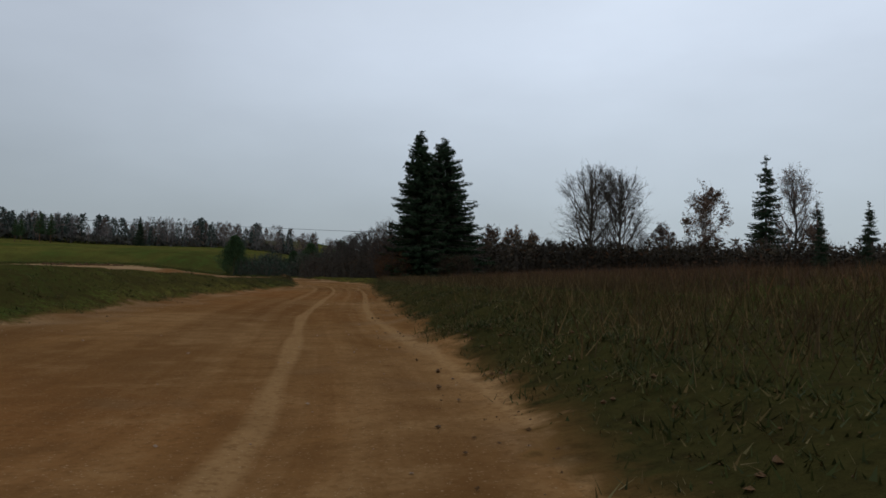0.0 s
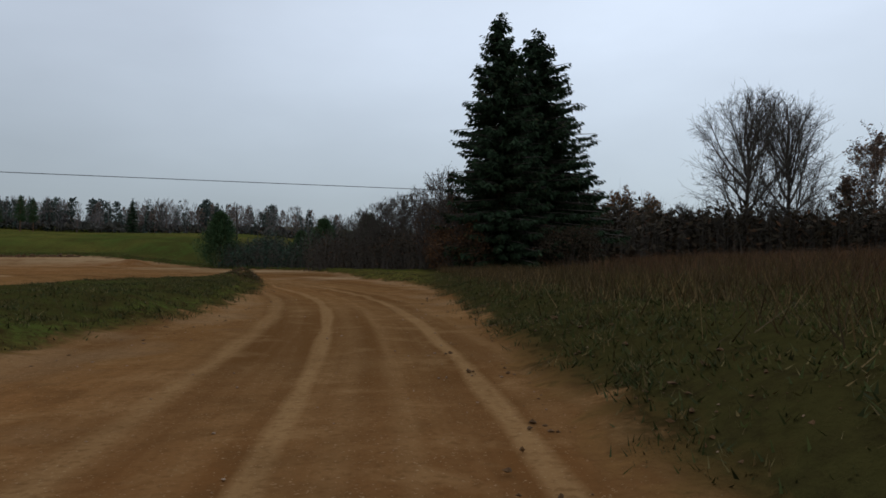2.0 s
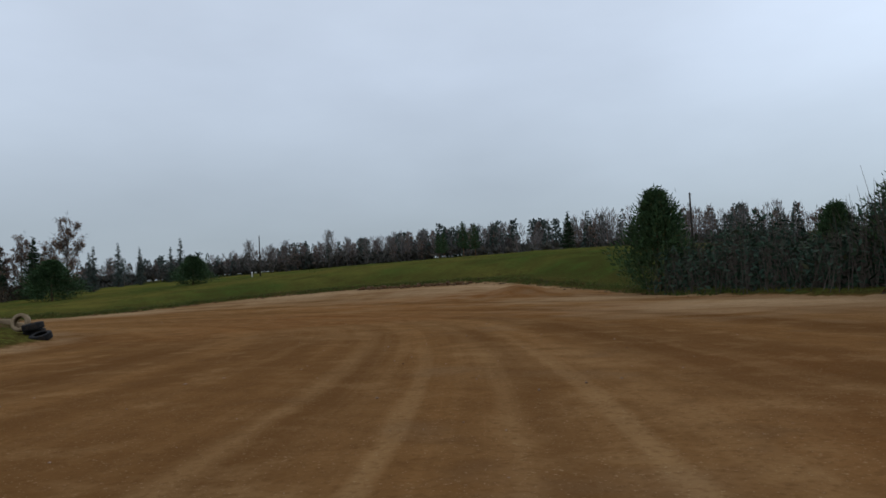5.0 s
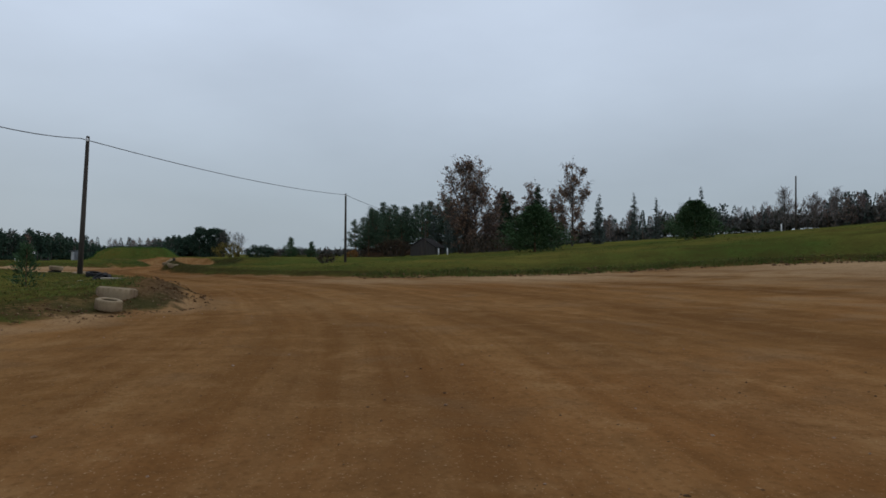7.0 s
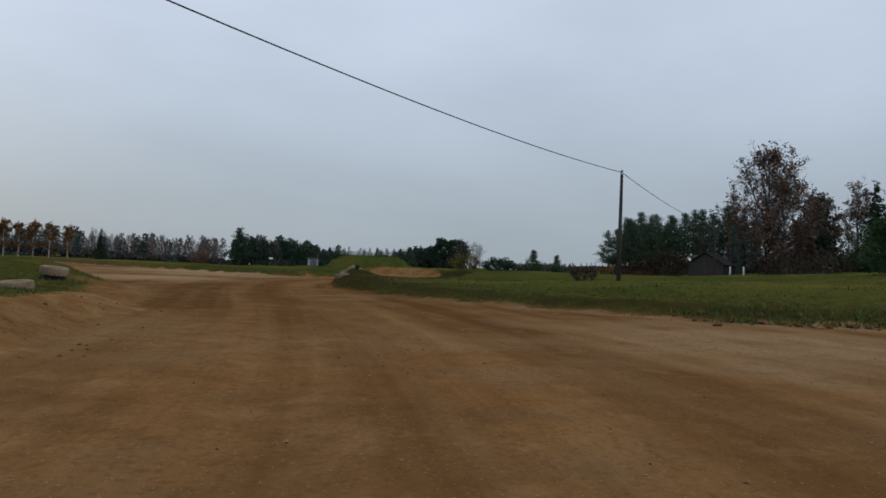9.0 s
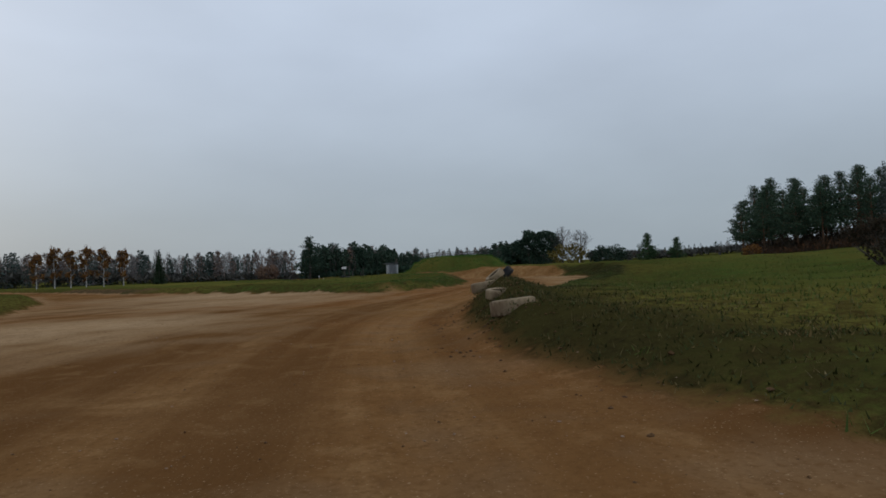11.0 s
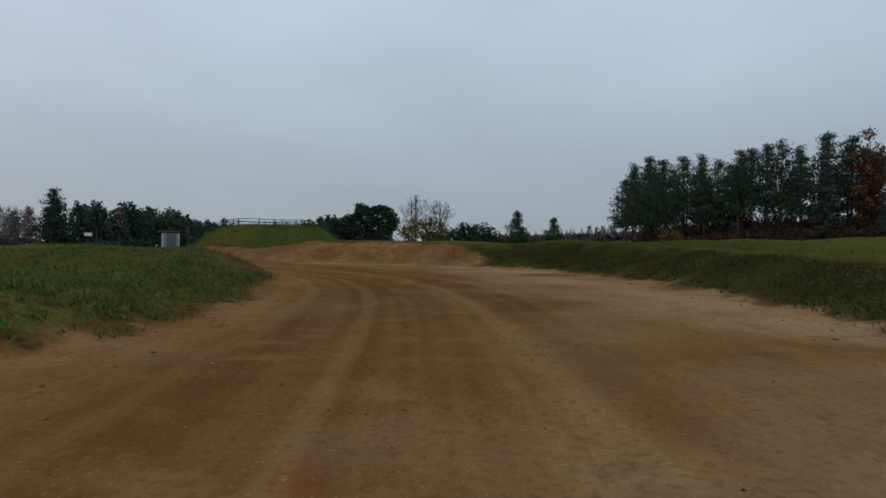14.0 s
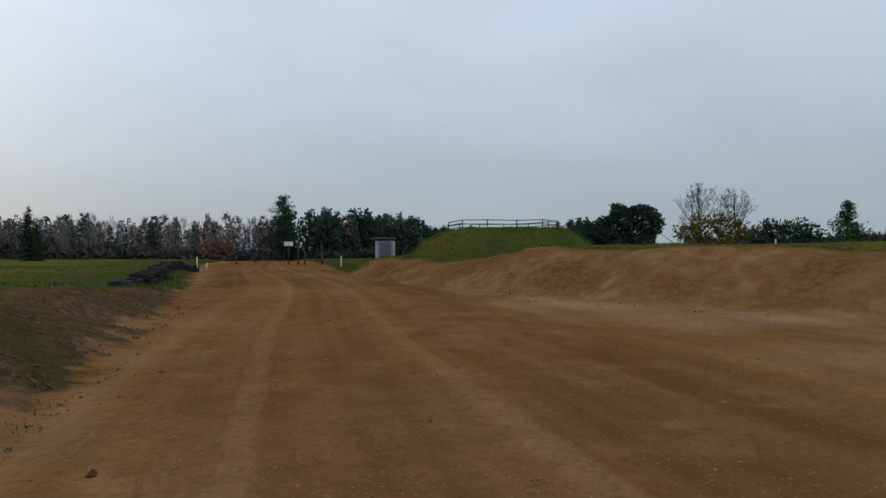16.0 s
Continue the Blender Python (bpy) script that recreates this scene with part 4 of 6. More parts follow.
def undergrowth(name, label, points, count, depth, lo, hi, seed, material, size):
    """A low belt of brush along a polyline."""
    r = np.random.default_rng(seed)
    spots = np.array(band(points, count, depth, lo, hi, seed))
    z = land(spots[:, 0], spots[:, 1])
    up = r.random(count) ** 1.3 * spots[:, 2] * (0.75 + 0.35 * ripple(spots[:, 0], spots[:, 1], 14, seed))
    c = np.stack([spots[:, 0], spots[:, 1], z + up - 0.1], 1)
    w = r.normal(size=(count, 3)) * [0.6, 0.6, 0.5] + [0, 0, 0.7]
    s = size * r.uniform(0.5, 1.4, count)
    return solo(name, quick_mesh(name, *shards(c, w, s * 1.5, s * 0.6, seed), material), label, "bushes", kind="stuff")


NORTH = [(40, 205, 1), (-10, 190, 1), (-50, 182, 1), (-80, 188, 1.06), (-112, 205, 1.13), (-160, 222, 1.15), (-215, 212, 1.1), (-260, 188, 1.1)]
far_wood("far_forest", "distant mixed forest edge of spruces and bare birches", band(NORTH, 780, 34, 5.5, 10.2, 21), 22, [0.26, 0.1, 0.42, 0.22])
undergrowth("far_brush", "dense brownish brush at the foot of the forest", NORTH, 20000, 34, 3.6, 6.6, 23, M_HAZEBRUSH, 1.2)
undergrowth("far_brush", "haze-greyed brush closing the end of the field", [(-140, 218, 1), (-175, 222, 1), (-215, 212, 1), (-250, 194, 1), (-285, 165, 1)], 13000, 16, 3.2, 5.0, 24, M_HAZEBRUSH, 1.1)
WEST = [(-236, -24, 1.12), (-250, -10, 1.05), (-258, -2, 0.6), (-288, 8, 0.6), (-298, 12, 1.0), (-335, 18, 1.15), (-345, 19, 0.6), (-420, 20, 0.65)]
far_wood("far_forest", "distant dark pine forest behind the field", band(WEST, 450, 45, 6.4, 9.0, 31), 32, [0.5, 0.4, 0.04, 0.06], M_DARKPINE)
undergrowth("far_brush", "dark brush along the edge of the pine forest", WEST, 14000, 28, 5.2, 7.0, 33, M_DARKPINE, 1.2)
SOUTH = [(-236, -27, 0.98), (-245, -60, 1.02), (-250, -95, 1.22), (-235, -150, 1.3)]
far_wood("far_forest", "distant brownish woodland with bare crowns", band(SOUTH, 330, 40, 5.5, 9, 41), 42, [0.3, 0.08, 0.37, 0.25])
undergrowth("far_brush", "rusty brush in front of the distant woodland", SOUTH, 12000, 30, 4, 6.8, 43, M_HAZEBRUSH, 1.1)
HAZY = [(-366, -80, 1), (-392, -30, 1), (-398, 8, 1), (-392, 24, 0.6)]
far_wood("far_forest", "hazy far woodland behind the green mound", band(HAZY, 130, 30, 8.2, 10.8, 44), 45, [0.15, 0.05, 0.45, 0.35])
undergrowth("far_brush", "hazy brush of the far woodland", HAZY, 6000, 26, 5.0, 7.6, 46, M_HAZEBRUSH, 1.4)
FIELD_END = [(-255, 185, 1), (-290, 150, 0.9), (-330, 120, 0.55), (-375, 70, 0.42), (-420, 40, 0.42)]
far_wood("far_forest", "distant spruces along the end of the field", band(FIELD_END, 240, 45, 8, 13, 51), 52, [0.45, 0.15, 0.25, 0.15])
undergrowth("far_brush", "haze-greyed brush along the end of the field", FIELD_END, 11000, 30, 5, 8, 53, M_HAZEBRUSH, 1.3)
far_wood("far_forest", "woodland behind the start of the track", band([(75, 110), (120, 90), (150, 20), (130, -60), (60, -140), (-60, -150), (-150, -130)], 180, 30, 8, 14, 61), 62, [0.3, 0.1, 0.3, 0.3])

# ---- single trees and shrubs ----
# right of the first straight
put_all(lambda: spruce(20, 5, 0.2, 34, 0.7, "tall spruce rising over the thicket"), [(81.7, 84, 0, 1.19), (96, 90, 40, 0.8), (93, 70, 90, 0.7), (70, 48, 200, 0.42), (74, 44, 100, 0.36)], "spruces over the thicket")
put_all(lambda: crown_tree(16.5, 21, 0.25, M_BIRCH, "round-crowned birch with thin rusty leaves", "birch", 0.2, 12, 1.2, leaf=M_OAK, leaf_count=5600, leaf_size=0.26), [(71.9, 88.9, 0, 1.12), (84, 71.6, 160, 0.6)], "rusty birches")
stand(crown_tree(22.2, 121, 0.24, M_BARK, "tall half-bare tree crowded against a spruce", "tree", 0.1, 18, 1.2, leaf=M_OAK, leaf_count=2000, leaf_size=0.28), 86.6, 82.2)
put_all(lambda: crown_tree(8.5, 22, 0.28, M_BARK, "small tree with orange autumn leaves", "small_tree", 0.12, 10, leaf=M_ORANGE, leaf_count=5200, leaf_size=0.17), [(29.5, 69, 0, 0.95), (32.5, 68.7, 90, 0.85)], "orange trees behind the spruces")
put_all(lambda: crown_tree(7.5, 23, 0.3, M_BARK, "small rusty brown tree", "small_tree", 0.12, 10, leaf=M_RUST, leaf_count=4600, leaf_size=0.16), [(25.5, 69.6, 0, 1.1), (54, 66, 50, 1.15), (60, 62, 120, 0.9)], "rusty small trees")
put_all(lambda: fan_tree(8.4, 37, 0.2, 7, 60, M_BARK, "thin dark tree with a few rusty leaves", 0.15, "small_tree", M_RUST, 3000, 0.1), [(8.3, 42.2, 0, 1.0), (6.9, 43.6, 90, 0.62), (9.2, 40.2, 200, 0.55)], "rusty trees against the spruces")
# the belt left of the spruces
put_all(lambda: fan_tree(12, 31, 0.15, 4, 60, M_BIRCH, "slender birch almost without leaves", 0.25, "birch"), [(11.6, 56.5, 0, 1.0), (18.5, 52, 120, 0.9)], "birches beside the spruces")
put_all(lambda: crown_tree(6.6, 33, 0.42, M_BARK, "bare dark shrub with crooked twigs", "bare_shrub", 0.02, 16, 1.1, fork=(9, 5, 5), twig_width=0.016, twig=M_BARK),
        [(4.9, 53.5, 0, 1.0), (2.4, 55.5, 60, 0.92), (7.2, 49.4, 130, 0.85), (8.6, 46, 200, 0.9), (6.4, 52, 280, 1.08), (-0.9, 61.4, 320, 0.74), (0.8, 58, 20, 0.85), (9.5, 50, 250, 1.0), (3.6, 58, 310, 1.02), (34, 63, 10, 0.9), (52, 70, 80, 1.1), (58, 66, 190, 1.0)], "bare shrubs of the thicket")
young = stand(young_pine(7.2, 41, 0.42), -19.8, 81.7)
tagged(young, group="young pines")
for x, y, turn, k in ((-127.7, 92.2, 80, 1.0), (-109.2, 107.1, 150, 0.72), (-4.6, 69.5, 20, 0.78), (-8.2, 75.5, 200, 0.6), (0.5, 68, 220, 0.85)):
    c = copy_thing(young, pose(x, y, lie(x, y) - 0.1, 0, 0, turn))
    c.scale = (k * (1.8 if x < -100 else 1), k * (1.8 if x < -100 else 1), k)
stand(young_pine(1.35, 43, 0.3, "small pine sapling with upright candles", count=700), -52.2, 48.3)
# about the hut
put_all(lambda: crown_tree(18.2, 51, 0.42, M_BARK, "tall oak with sparse rust-brown leaves", "oak", 0.08, 16, 1.0, leaf=M_OAK, leaf_count=4700, leaf_size=0.36, twig_width=0.045), [(-164.7, 90.9, 0, 1.0), (-161, 92, 200, 0.72)], "oaks about the hut")
put_all(lambda: crown_tree(19.5, 52, 0.2, M_BARK, "rusty larch with a pointed open crown", "larch", 0.08, 17, 0.8, 0.9, leaf=M_OAK, leaf_count=3600, leaf_size=0.36, twig_width=0.045), [(-176.2, 119, 0, 1.0), (-184.3, 112.2, 60, 0.82), (-182.2, 117.7, 130, 0.72)], "larches about the hut")
put_all(lambda: spruce(14, 50, 0.18, 22, 0.4, "pointed green spruce at the end of the field", M_HAZENEEDLE), [(-222, 181.3, 10, 1.03), (-232.2, 164, 50, 1.03), (-229, 170, 90, 0.9), (-223.8, 178.6, 150, 0.84), (-178.3, 126.6, 200, 0.78), (-214.5, 97, 100, 0.85), (-199, 108, 200, 0.78), (-207.6, 93.5, 60, 0.92), (-203, 101, 15, 0.95), (-199.5, 100, 75, 0.8), (-190, 118, 20, 0.8), (-196, 122, 70, 0.75), (-187, 130, 30, 0.7), (-193, 96, 140, 0.86), (-188.5, 92.8, 230, 0.74), (-197, 95.5, 310, 0.8)], "pointed trees at the end of the field")
put_all(lambda: crown_tree(13.5, 53, 0.25, M_BARK, "tree with thinning orange-brown leaves", "tree", 0.15, 11, leaf=M_HAZERUST, leaf_count=4200, leaf_size=0.42, twig_width=0.04), [(-181.5, 104.9, 0, 1.0), (-206.4, 99.1, 90, 0.82), (-172, 98, 200, 0.6), (-168, 97, 20, 0.6)], "orange-brown trees about the hut")
put_all(lambda: crown_tree(11, 54, 0.3, M_BARK, "far bare tree on the rise", limbs=10, steep=1.2, fork=(8, 5, 4), twig_width=0.05, twig=M_HAZETWIG), [(-177.2, 175.2, 0, 1.0), (-180.7, 186.6, 70, 0.85), (-177.5, 190.2, 140, 0.95), (-160.1, 192.5, 210, 1.1), (-151.1, 200.3, 280, 0.8), (-144.8, 205.4, 330, 0.75), (-204.4, 102.3, 40, 1.05)], "bare trees on the rise")
GROVE = "tall pine with a ragged dark crown in the grove"
put_all(lambda: pine(13.4, 55, GROVE, 0.28, 0.29, needle=M_HAZEGROVE), [(-230.7, 75.4, 0, 0.84), (-258, 83, 75, 1.2), (-255, 86, 170, 1.1), (-249, 84, 300, 1.1), (-227.7, 84.6, 90, 1.04), (-217, 92.1, 190, 1.06), (-224, 84, 320, 0.86), (-222, 98, 250, 1.04), (-238, 92, 60, 1.05)], "pines of the grove")
put_all(lambda: pine(14.4, 155, GROVE, 0.38, 0.25, needle=M_HAZEGROVE), [(-232.3, 80.6, 40, 0.98), (-262, 88, 25, 1.25), (-247, 89, 130, 1.12), (-221, 88, 140, 0.95), (-210.2, 98.5, 230, 0.94), (-219, 87, 15, 0.8), (-226, 92, 160, 1.0), (-231, 97, 200, 1.08), (-218, 100, 310, 1.05)], "pines of the grove")
put_all(lambda: pine(12.8, 255, GROVE, 0.24, 0.33, needle=M_HAZEGROVE), [(-229, 79, 280, 0.84), (-266, 86, 255, 1.2), (-213, 93, 65, 0.92), (-235, 88, 210, 1.0), (-215, 101, 340, 0.98), (-243, 86, 30, 1.05), (-225, 88, 110, 0.95), (-252, 80, 330, 1.0)], "pines of the grove")
put_all(lambda: pine(9.9, 56, "slender pine standing clear at the forest edge", 0.3, 0.17), [(-107, 189.3, 0, 1.0), (-104.3, 191, 90, 0.95), (-111.4, 186.4, 180, 0.75), (-113.6, 187, 270, 0.72)], "slender pines")
put_all(lambda: pine(6.7, 156, "small bushy pine standing alone on the plain", 0.1, 0.34, limbs=40, pad=1.8), [(-240.9, 57.2, 60, 1.0), (-237.4, 63.1, 200, 0.8)], "lone pines of the plain")
put_all(lambda: spruce(11, 57, 0.24, 26, 0.6, "broad dark spruce before the far forest"), [(-71, 178, 0, 0.82), (-172.8, 101.8, 120, 1.12), (-170, 108.4, 250, 1.22), (-176.5, 104, 30, 0.95), (-212.5, -46.4, 40, 0.66), (-216, -49, 100, 0.5)], "broad spruces")
stand(pine(10.2, 157, "bushy pine rising over the dark wood", 0.1, 0.34, limbs=52, needle=M_DARKPINE, pad=1.5), -238.5, -22.8, 60)
put_all(lambda: crown_tree(13.5, 62, 0.17, M_BARK, "pointed larch in orange autumn needles", "larch", 0.06, 18, 0.75, 0.9, leaf=M_ORANGE, leaf_count=4200, leaf_size=0.3, fork=(7, 5, 4), twig_width=0.03), [(-206.3, 98.4, 0, 1.0), (-192.5, 108, 90, 0.85)], "orange larches of the grove")
# beyond the mound
put_all(lambda: crown_tree(10.0, 59, 0.18, M_BIRCH, "slender birch with fading orange leaves", "birch", 0.15, 8, 1.2, leaf=M_ORANGE, leaf_count=2600, leaf_size=0.3, fork=(6, 5, 4), twig_width=0.04), [(-202, -56, 0, 0.85), (-206.5, -50.7, 70, 0.78), (-204, -53.5, 140, 0.82), (-200, -58, 210, 0.8), (-198.5, -60.5, 280, 0.86), (-196, -62.5, 330, 0.74)], "orange birches of the woodland")
put_all(lambda: crown_tree(8.6, 58, 0.36, M_BARK, "bare round-crowned tree behind the bank", limbs=13, steep=1.25, fork=(7, 4, 3), twig_width=0.03), [(-226.7, 39.4, 0, 1.0), (-226.6, 43.2, 90, 0.9)], "bare trees behind the bank")


def bush(height, wide, seed, material, label, count=2600, size=0.3):
    """A rounded shrub: stems and a lumpy mass of leaves."""
    r = np.random.default_rng(seed)
    ob = thing("bush", label, "bush")
    n = 16
    a = r.normal(scale=wide * 0.12, size=(n, 3)) * [1, 1, 0]
    b = a * 3.2 + np.stack([r.normal(scale=wide * 0.12, size=n), r.normal(scale=wide * 0.12, size=n), height * r.uniform(0.6, 0.95, n)], 1)
    part("stems", quick_mesh("stems", *tubes(a, b, np.full(n, 0.03 * height ** 0.5), np.full(n, 0.01), 4), M_BARK), ob, kind="stuff")
    d = unit(r.normal(size=(count, 3)) * [1, 1, 0.8] + [0, 0, 0.25])
    lump = 1 + 0.16 * np.sin(d[:, 0] * 6 + seed) + 0.16 * np.sin(d[:, 1] * 7 + d[:, 2] * 5)
    rad = r.uniform(0.35, 1, count) ** 0.45 * lump
    c = d * rad[:, None] * [wide / 2, wide / 2, height * 0.52] + [0, 0, height * 0.5]
    c[:, 2] = np.maximum(c[:, 2], 0.05)
    s = size * r.uniform(0.6, 1.4, count)
    part("crown", quick_mesh("crown", *shards(c, d + r.normal(scale=0.6, size=(count, 3)), s * 1.3, s * 0.7, seed), material), ob, kind="stuff")
    return ob


far_wood("far_forest", "dense dark pine wood beside the booth", band([(-239, -21, 1.05), (-250, -9, 1), (-258, -2, 0.58), (-290, 9, 0.55)], 260, 22, 5.6, 8.2, 35), 36, [0.5, 0.45, 0.02, 0.03], M_DARKPINE)
undergrowth("far_brush", "dark young pines closing the forest edge", [(-238, -20, 1), (-250, -8, 1), (-258, -1, 0.58), (-300, 12, 0.55)], 20000, 16, 5.0, 6.8, 37, M_DARKPINE, 0.8)
stand(bush(12.2, 15, 61, M_DARKPINE, "large round dark green tree crown behind the bank", 9000, 0.62), -326.2, 24.4)
stand(bush(4.6, 7, 62, M_YELLOW, "yellowish shrub under the bare trees", 2200, 0.3), -223.7, 40.6)
stand(bush(4.2, 7.5, 63, M_DARKPINE, "low dark rounded bush on the plain", 3600, 0.3), -231.1, 48.4)
stand(bush(3.4, 5, 64, M_OAK, "orange-brown shrub at the forest edge", 2200, 0.28), -233.4, -31.6)
stand(bush(3.3, 5.5, 65, M_SHRUB, "low dark shrub near the hut", 3200, 0.22), -159.8, 75.6)
stand(bush(2.0, 2.6, 66, M_ORANGE, "small orange shrub in front of the pines", 900, 0.22), -205, 72)
stand(bush(1.3, 1.9, 67, M_SHRUB, "small dark shrub near the line pole", 700, 0.14), -114, 60.6)
stand(bush(3.0, 5, 68, M_SHRUB, "dark shrub beneath the spruces", 7000, 0.12), 17.0, 39.6)
stand(bush(3.4, 5, 69, M_RUST, "reddish shrub beneath the spruces", 9000, 0.1), 9.6, 40.6)


def thicket(label, points, count, depth, lo, hi, seed, material=M_SHRUB, size=0.34, upright=0.8):
    """Tangled brush along a polyline: stems with dark leaves, nothing one could count."""
    r = np.random.default_rng(seed)
    p = np.array(points, float)
    cum = np.r_[0, np.cumsum(np.hypot(*np.diff(p, axis=0).T))]
    s = r.uniform(0, cum[-1], count)
    x = np.interp(s, cum, p[:, 0]) + r.uniform(-depth, depth, count)
    y = np.interp(s, cum, p[:, 1]) + r.uniform(-depth, depth, count)
    top = (lo + (hi - lo) * (0.5 + 0.5 * ripple(x, y, 7, seed))) * r.uniform(0.8, 1.1, count)
    z = land(x, y)
    c = np.stack([x, y, z + r.random(count) ** 1.15 * top], 1)
    w = r.normal(size=(count, 3)) * [0.7, 0.7, 0.4] + [0, 0, upright]
    k = size * r.uniform(0.5, 1.4, count)
    ob = thing("thicket", label, "bushes", kind="stuff")
    part("brush", quick_mesh("brush", *shards(c, w, k * 1.5, k * 0.55, seed), material), ob, kind="stuff")
    n = count // 7
    a = np.stack([x[:n], y[:n], z[:n] - 0.1], 1)
    b = a + np.stack([r.normal(scale=0.5, size=n), r.normal(scale=0.5, size=n), top[:n] * r.uniform(0.9, 1.2, n)], 1)
    part("stems", quick_mesh("stems", *tubes(a, b, np.full(n, 0.022), np.full(n, 0.006), 3), M_BARK), ob, kind="stuff")
    return ob


thicket("dark leafless thicket at the foot of the spruces", [(10, 44), (7, 50), (2, 57), (-3, 63)], 20000, 2.8, 1.8, 3.6, 71, size=0.18, upright=0.35)
thicket("dark hedge-like thicket along the far side of the meadow", [(20, 52), (28, 64), (45, 63), (62, 58), (84, 50), (98, 25), (102, -10)], 44000, 4, 3.6, 6.2, 72, size=0.5, upright=0.3)
thicket("dark brush closing the far side of the meadow", [(22, 66), (45, 72), (66, 68), (92, 58), (110, 25)], 13000, 5, 3.0, 5.4, 77, size=0.95, upright=0.2)
thicket("low green conifer brush behind the sandy rim", [(0, 66), (-6, 71), (-11, 76), (-17, 82)], 17000, 3.2, 1.4, 4.2, 73, M_DARKPINE, 0.24, 0.3)
thicket("dark brush around the hut and its trees", [(-157, 92), (-166, 96), (-174, 102), (-184, 110), (-200, 104)], 9000, 4, 1.5, 4.0, 74, M_SHRUB, 0.4)
thicket("dark brush under the pine grove", [(-234, 79), (-224, 88), (-212, 97), (-200, 105)], 11000, 4.0, 1.6, 4.4, 75, M_SHRUB, 0.42)
thicket("rusty brush at the foot of the pine grove", [(-228, 79), (-219, 86), (-209, 93), (-199, 99)], 2600, 2.0, 0.7, 2.2, 76, M_RUST, 0.3)

# ---- poles and wires ----
def lathe(profile, sides, caps=True):
    """A mesh turned round z from rows of radius, height."""
    p = np.array(profile, float)
    ang = np.arange(sides) * 2 * math.pi / sides
    v = np.stack([p[:, None, 0] * np.cos(ang), p[:, None, 0] * np.sin(ang), np.repeat(p[:, 1:2], sides, 1)], -1).reshape(-1, 3)
    i, k = np.meshgrid(np.arange(sides), np.arange(len(p) - 1))
    f = np.stack([k * sides + i, k * sides + (i + 1) % sides, (k + 1) * sides + (i + 1) % sides, (k + 1) * sides + i], -1).reshape(-1, 4)
    return v, f


def turned(name, profile, material, sides=12):
    v, f = lathe(profile, sides)
    return quick_mesh(name, v, f, material, True)


def power_pole(x, y, height, base, lean=(0.0, 0.0), radius=0.14, label="dark weathered wooden power-line pole"):
    ob = thing("power_pole", label, "pole", Matrix.LocRotScale((x, y, base - 0.3), Euler((radians(lean[0]), radians(lean[1]), 0)), None), "poles of the power line")
    h = height + 0.3
    part("shaft", turned("shaft", [(0.0, 0), (radius * 1.12, 0), (radius, h * 0.4), (radius * 0.72, h - 0.05), (radius * 0.6, h), (0.0, h + 0.03)], M_POLE), ob)
    part("insulator", turned("insulator", [(0.0, 0), (0.05, 0), (0.075, 0.05), (0.045, 0.08), (0.075, 0.12), (0.03, 0.17), (0.0, 0.18)], M_WHITE, 10), ob, "white porcelain insulator", pose(radius * 0.9, 0, h - 0.28))
    part("bracket", mesh_of("bracket", bracket_bm(radius), M_WIRE), ob, "", pose(0, 0, h - 0.3))
    return ob


def bracket_bm(radius):
    bm = bmesh.new()
    box_bm(bm, radius * 0.8, 0, -0.02, radius * 0.9, 0.04, 0.03, bevel=0.006)
    box_bm(bm, radius * 0.6, 0, -0.2, 0.03, 0.04, 0.2, bevel=0.006)
    return bm


POLES = [(13.6, 42.6, 6.42), (-42.2, 18.0, 5.98), (-42, 39.5, 9.4), (-68.3, 45.5, 7.6), (-103.2, 62.0, 8.15), (-150.5, 80.0, 8.4), (-200, 98, 9.5)]
for n, (x, y, top) in enumerate(POLES[:6]):
    base = lie(x, y)
    power_pole(x, y, top - base, base, (-2.6, 0.4) if n == 3 else (0, 0), 0.125 if n < 5 else 0.11)
for x, y, h in ((-28.7, 123, 7.0), (-125.5, 135.6, 9.4)):
    power_pole(x, y, h, lie(x, y), label="far weathered pole standing in the field")


def rope(p, radius, sides=6):
    """One unbroken round cord through the points p."""
    way = unit(np.gradient(p, axis=0))
    u = unit(np.cross(way, np.array([[0, 0, 1.0]])))
    w = np.cross(way, u)
    ang = np.arange(sides) * 2 * math.pi / sides
    v = (p[:, None] + radius * (u[:, None] * np.cos(ang)[None, :, None] + w[:, None] * np.sin(ang)[None, :, None])).reshape(-1, 3)
    i, k = np.meshgrid(np.arange(sides), np.arange(len(p) - 1))
    f = np.stack([k * sides + i, k * sides + (i + 1) % sides, (k + 1) * sides + (i + 1) % sides, (k + 1) * sides + i], -1).reshape(-1, 4)
    return v, f


def wire(a, b, sag, radius=0.022):
    a, b = np.array(a, float), np.array(b, float)
    t = np.linspace(0, 1, 33)[:, None]
    p = a + (b - a) * t - np.array([[0, 0, 1.0]]) * sag * 4 * t * (1 - t)
    return solo("overhead_wire", quick_mesh("overhead_wire", *rope(p, radius), M_WIRE, True), "thin dark overhead cable sagging between poles", "cable", group="spans of the power line")


for (ax, ay, az), (bx, by, bz) in zip(POLES[:-1], POLES[1:]):
    span = math.hypot(ax - bx, ay - by)
    wire((ax, ay, az - 0.12), (bx, by, bz - 0.12), span * (0.0005 if ax > 0 else 0.01 if ay < 30 else 0.054 if ax > -50 else 0.011))


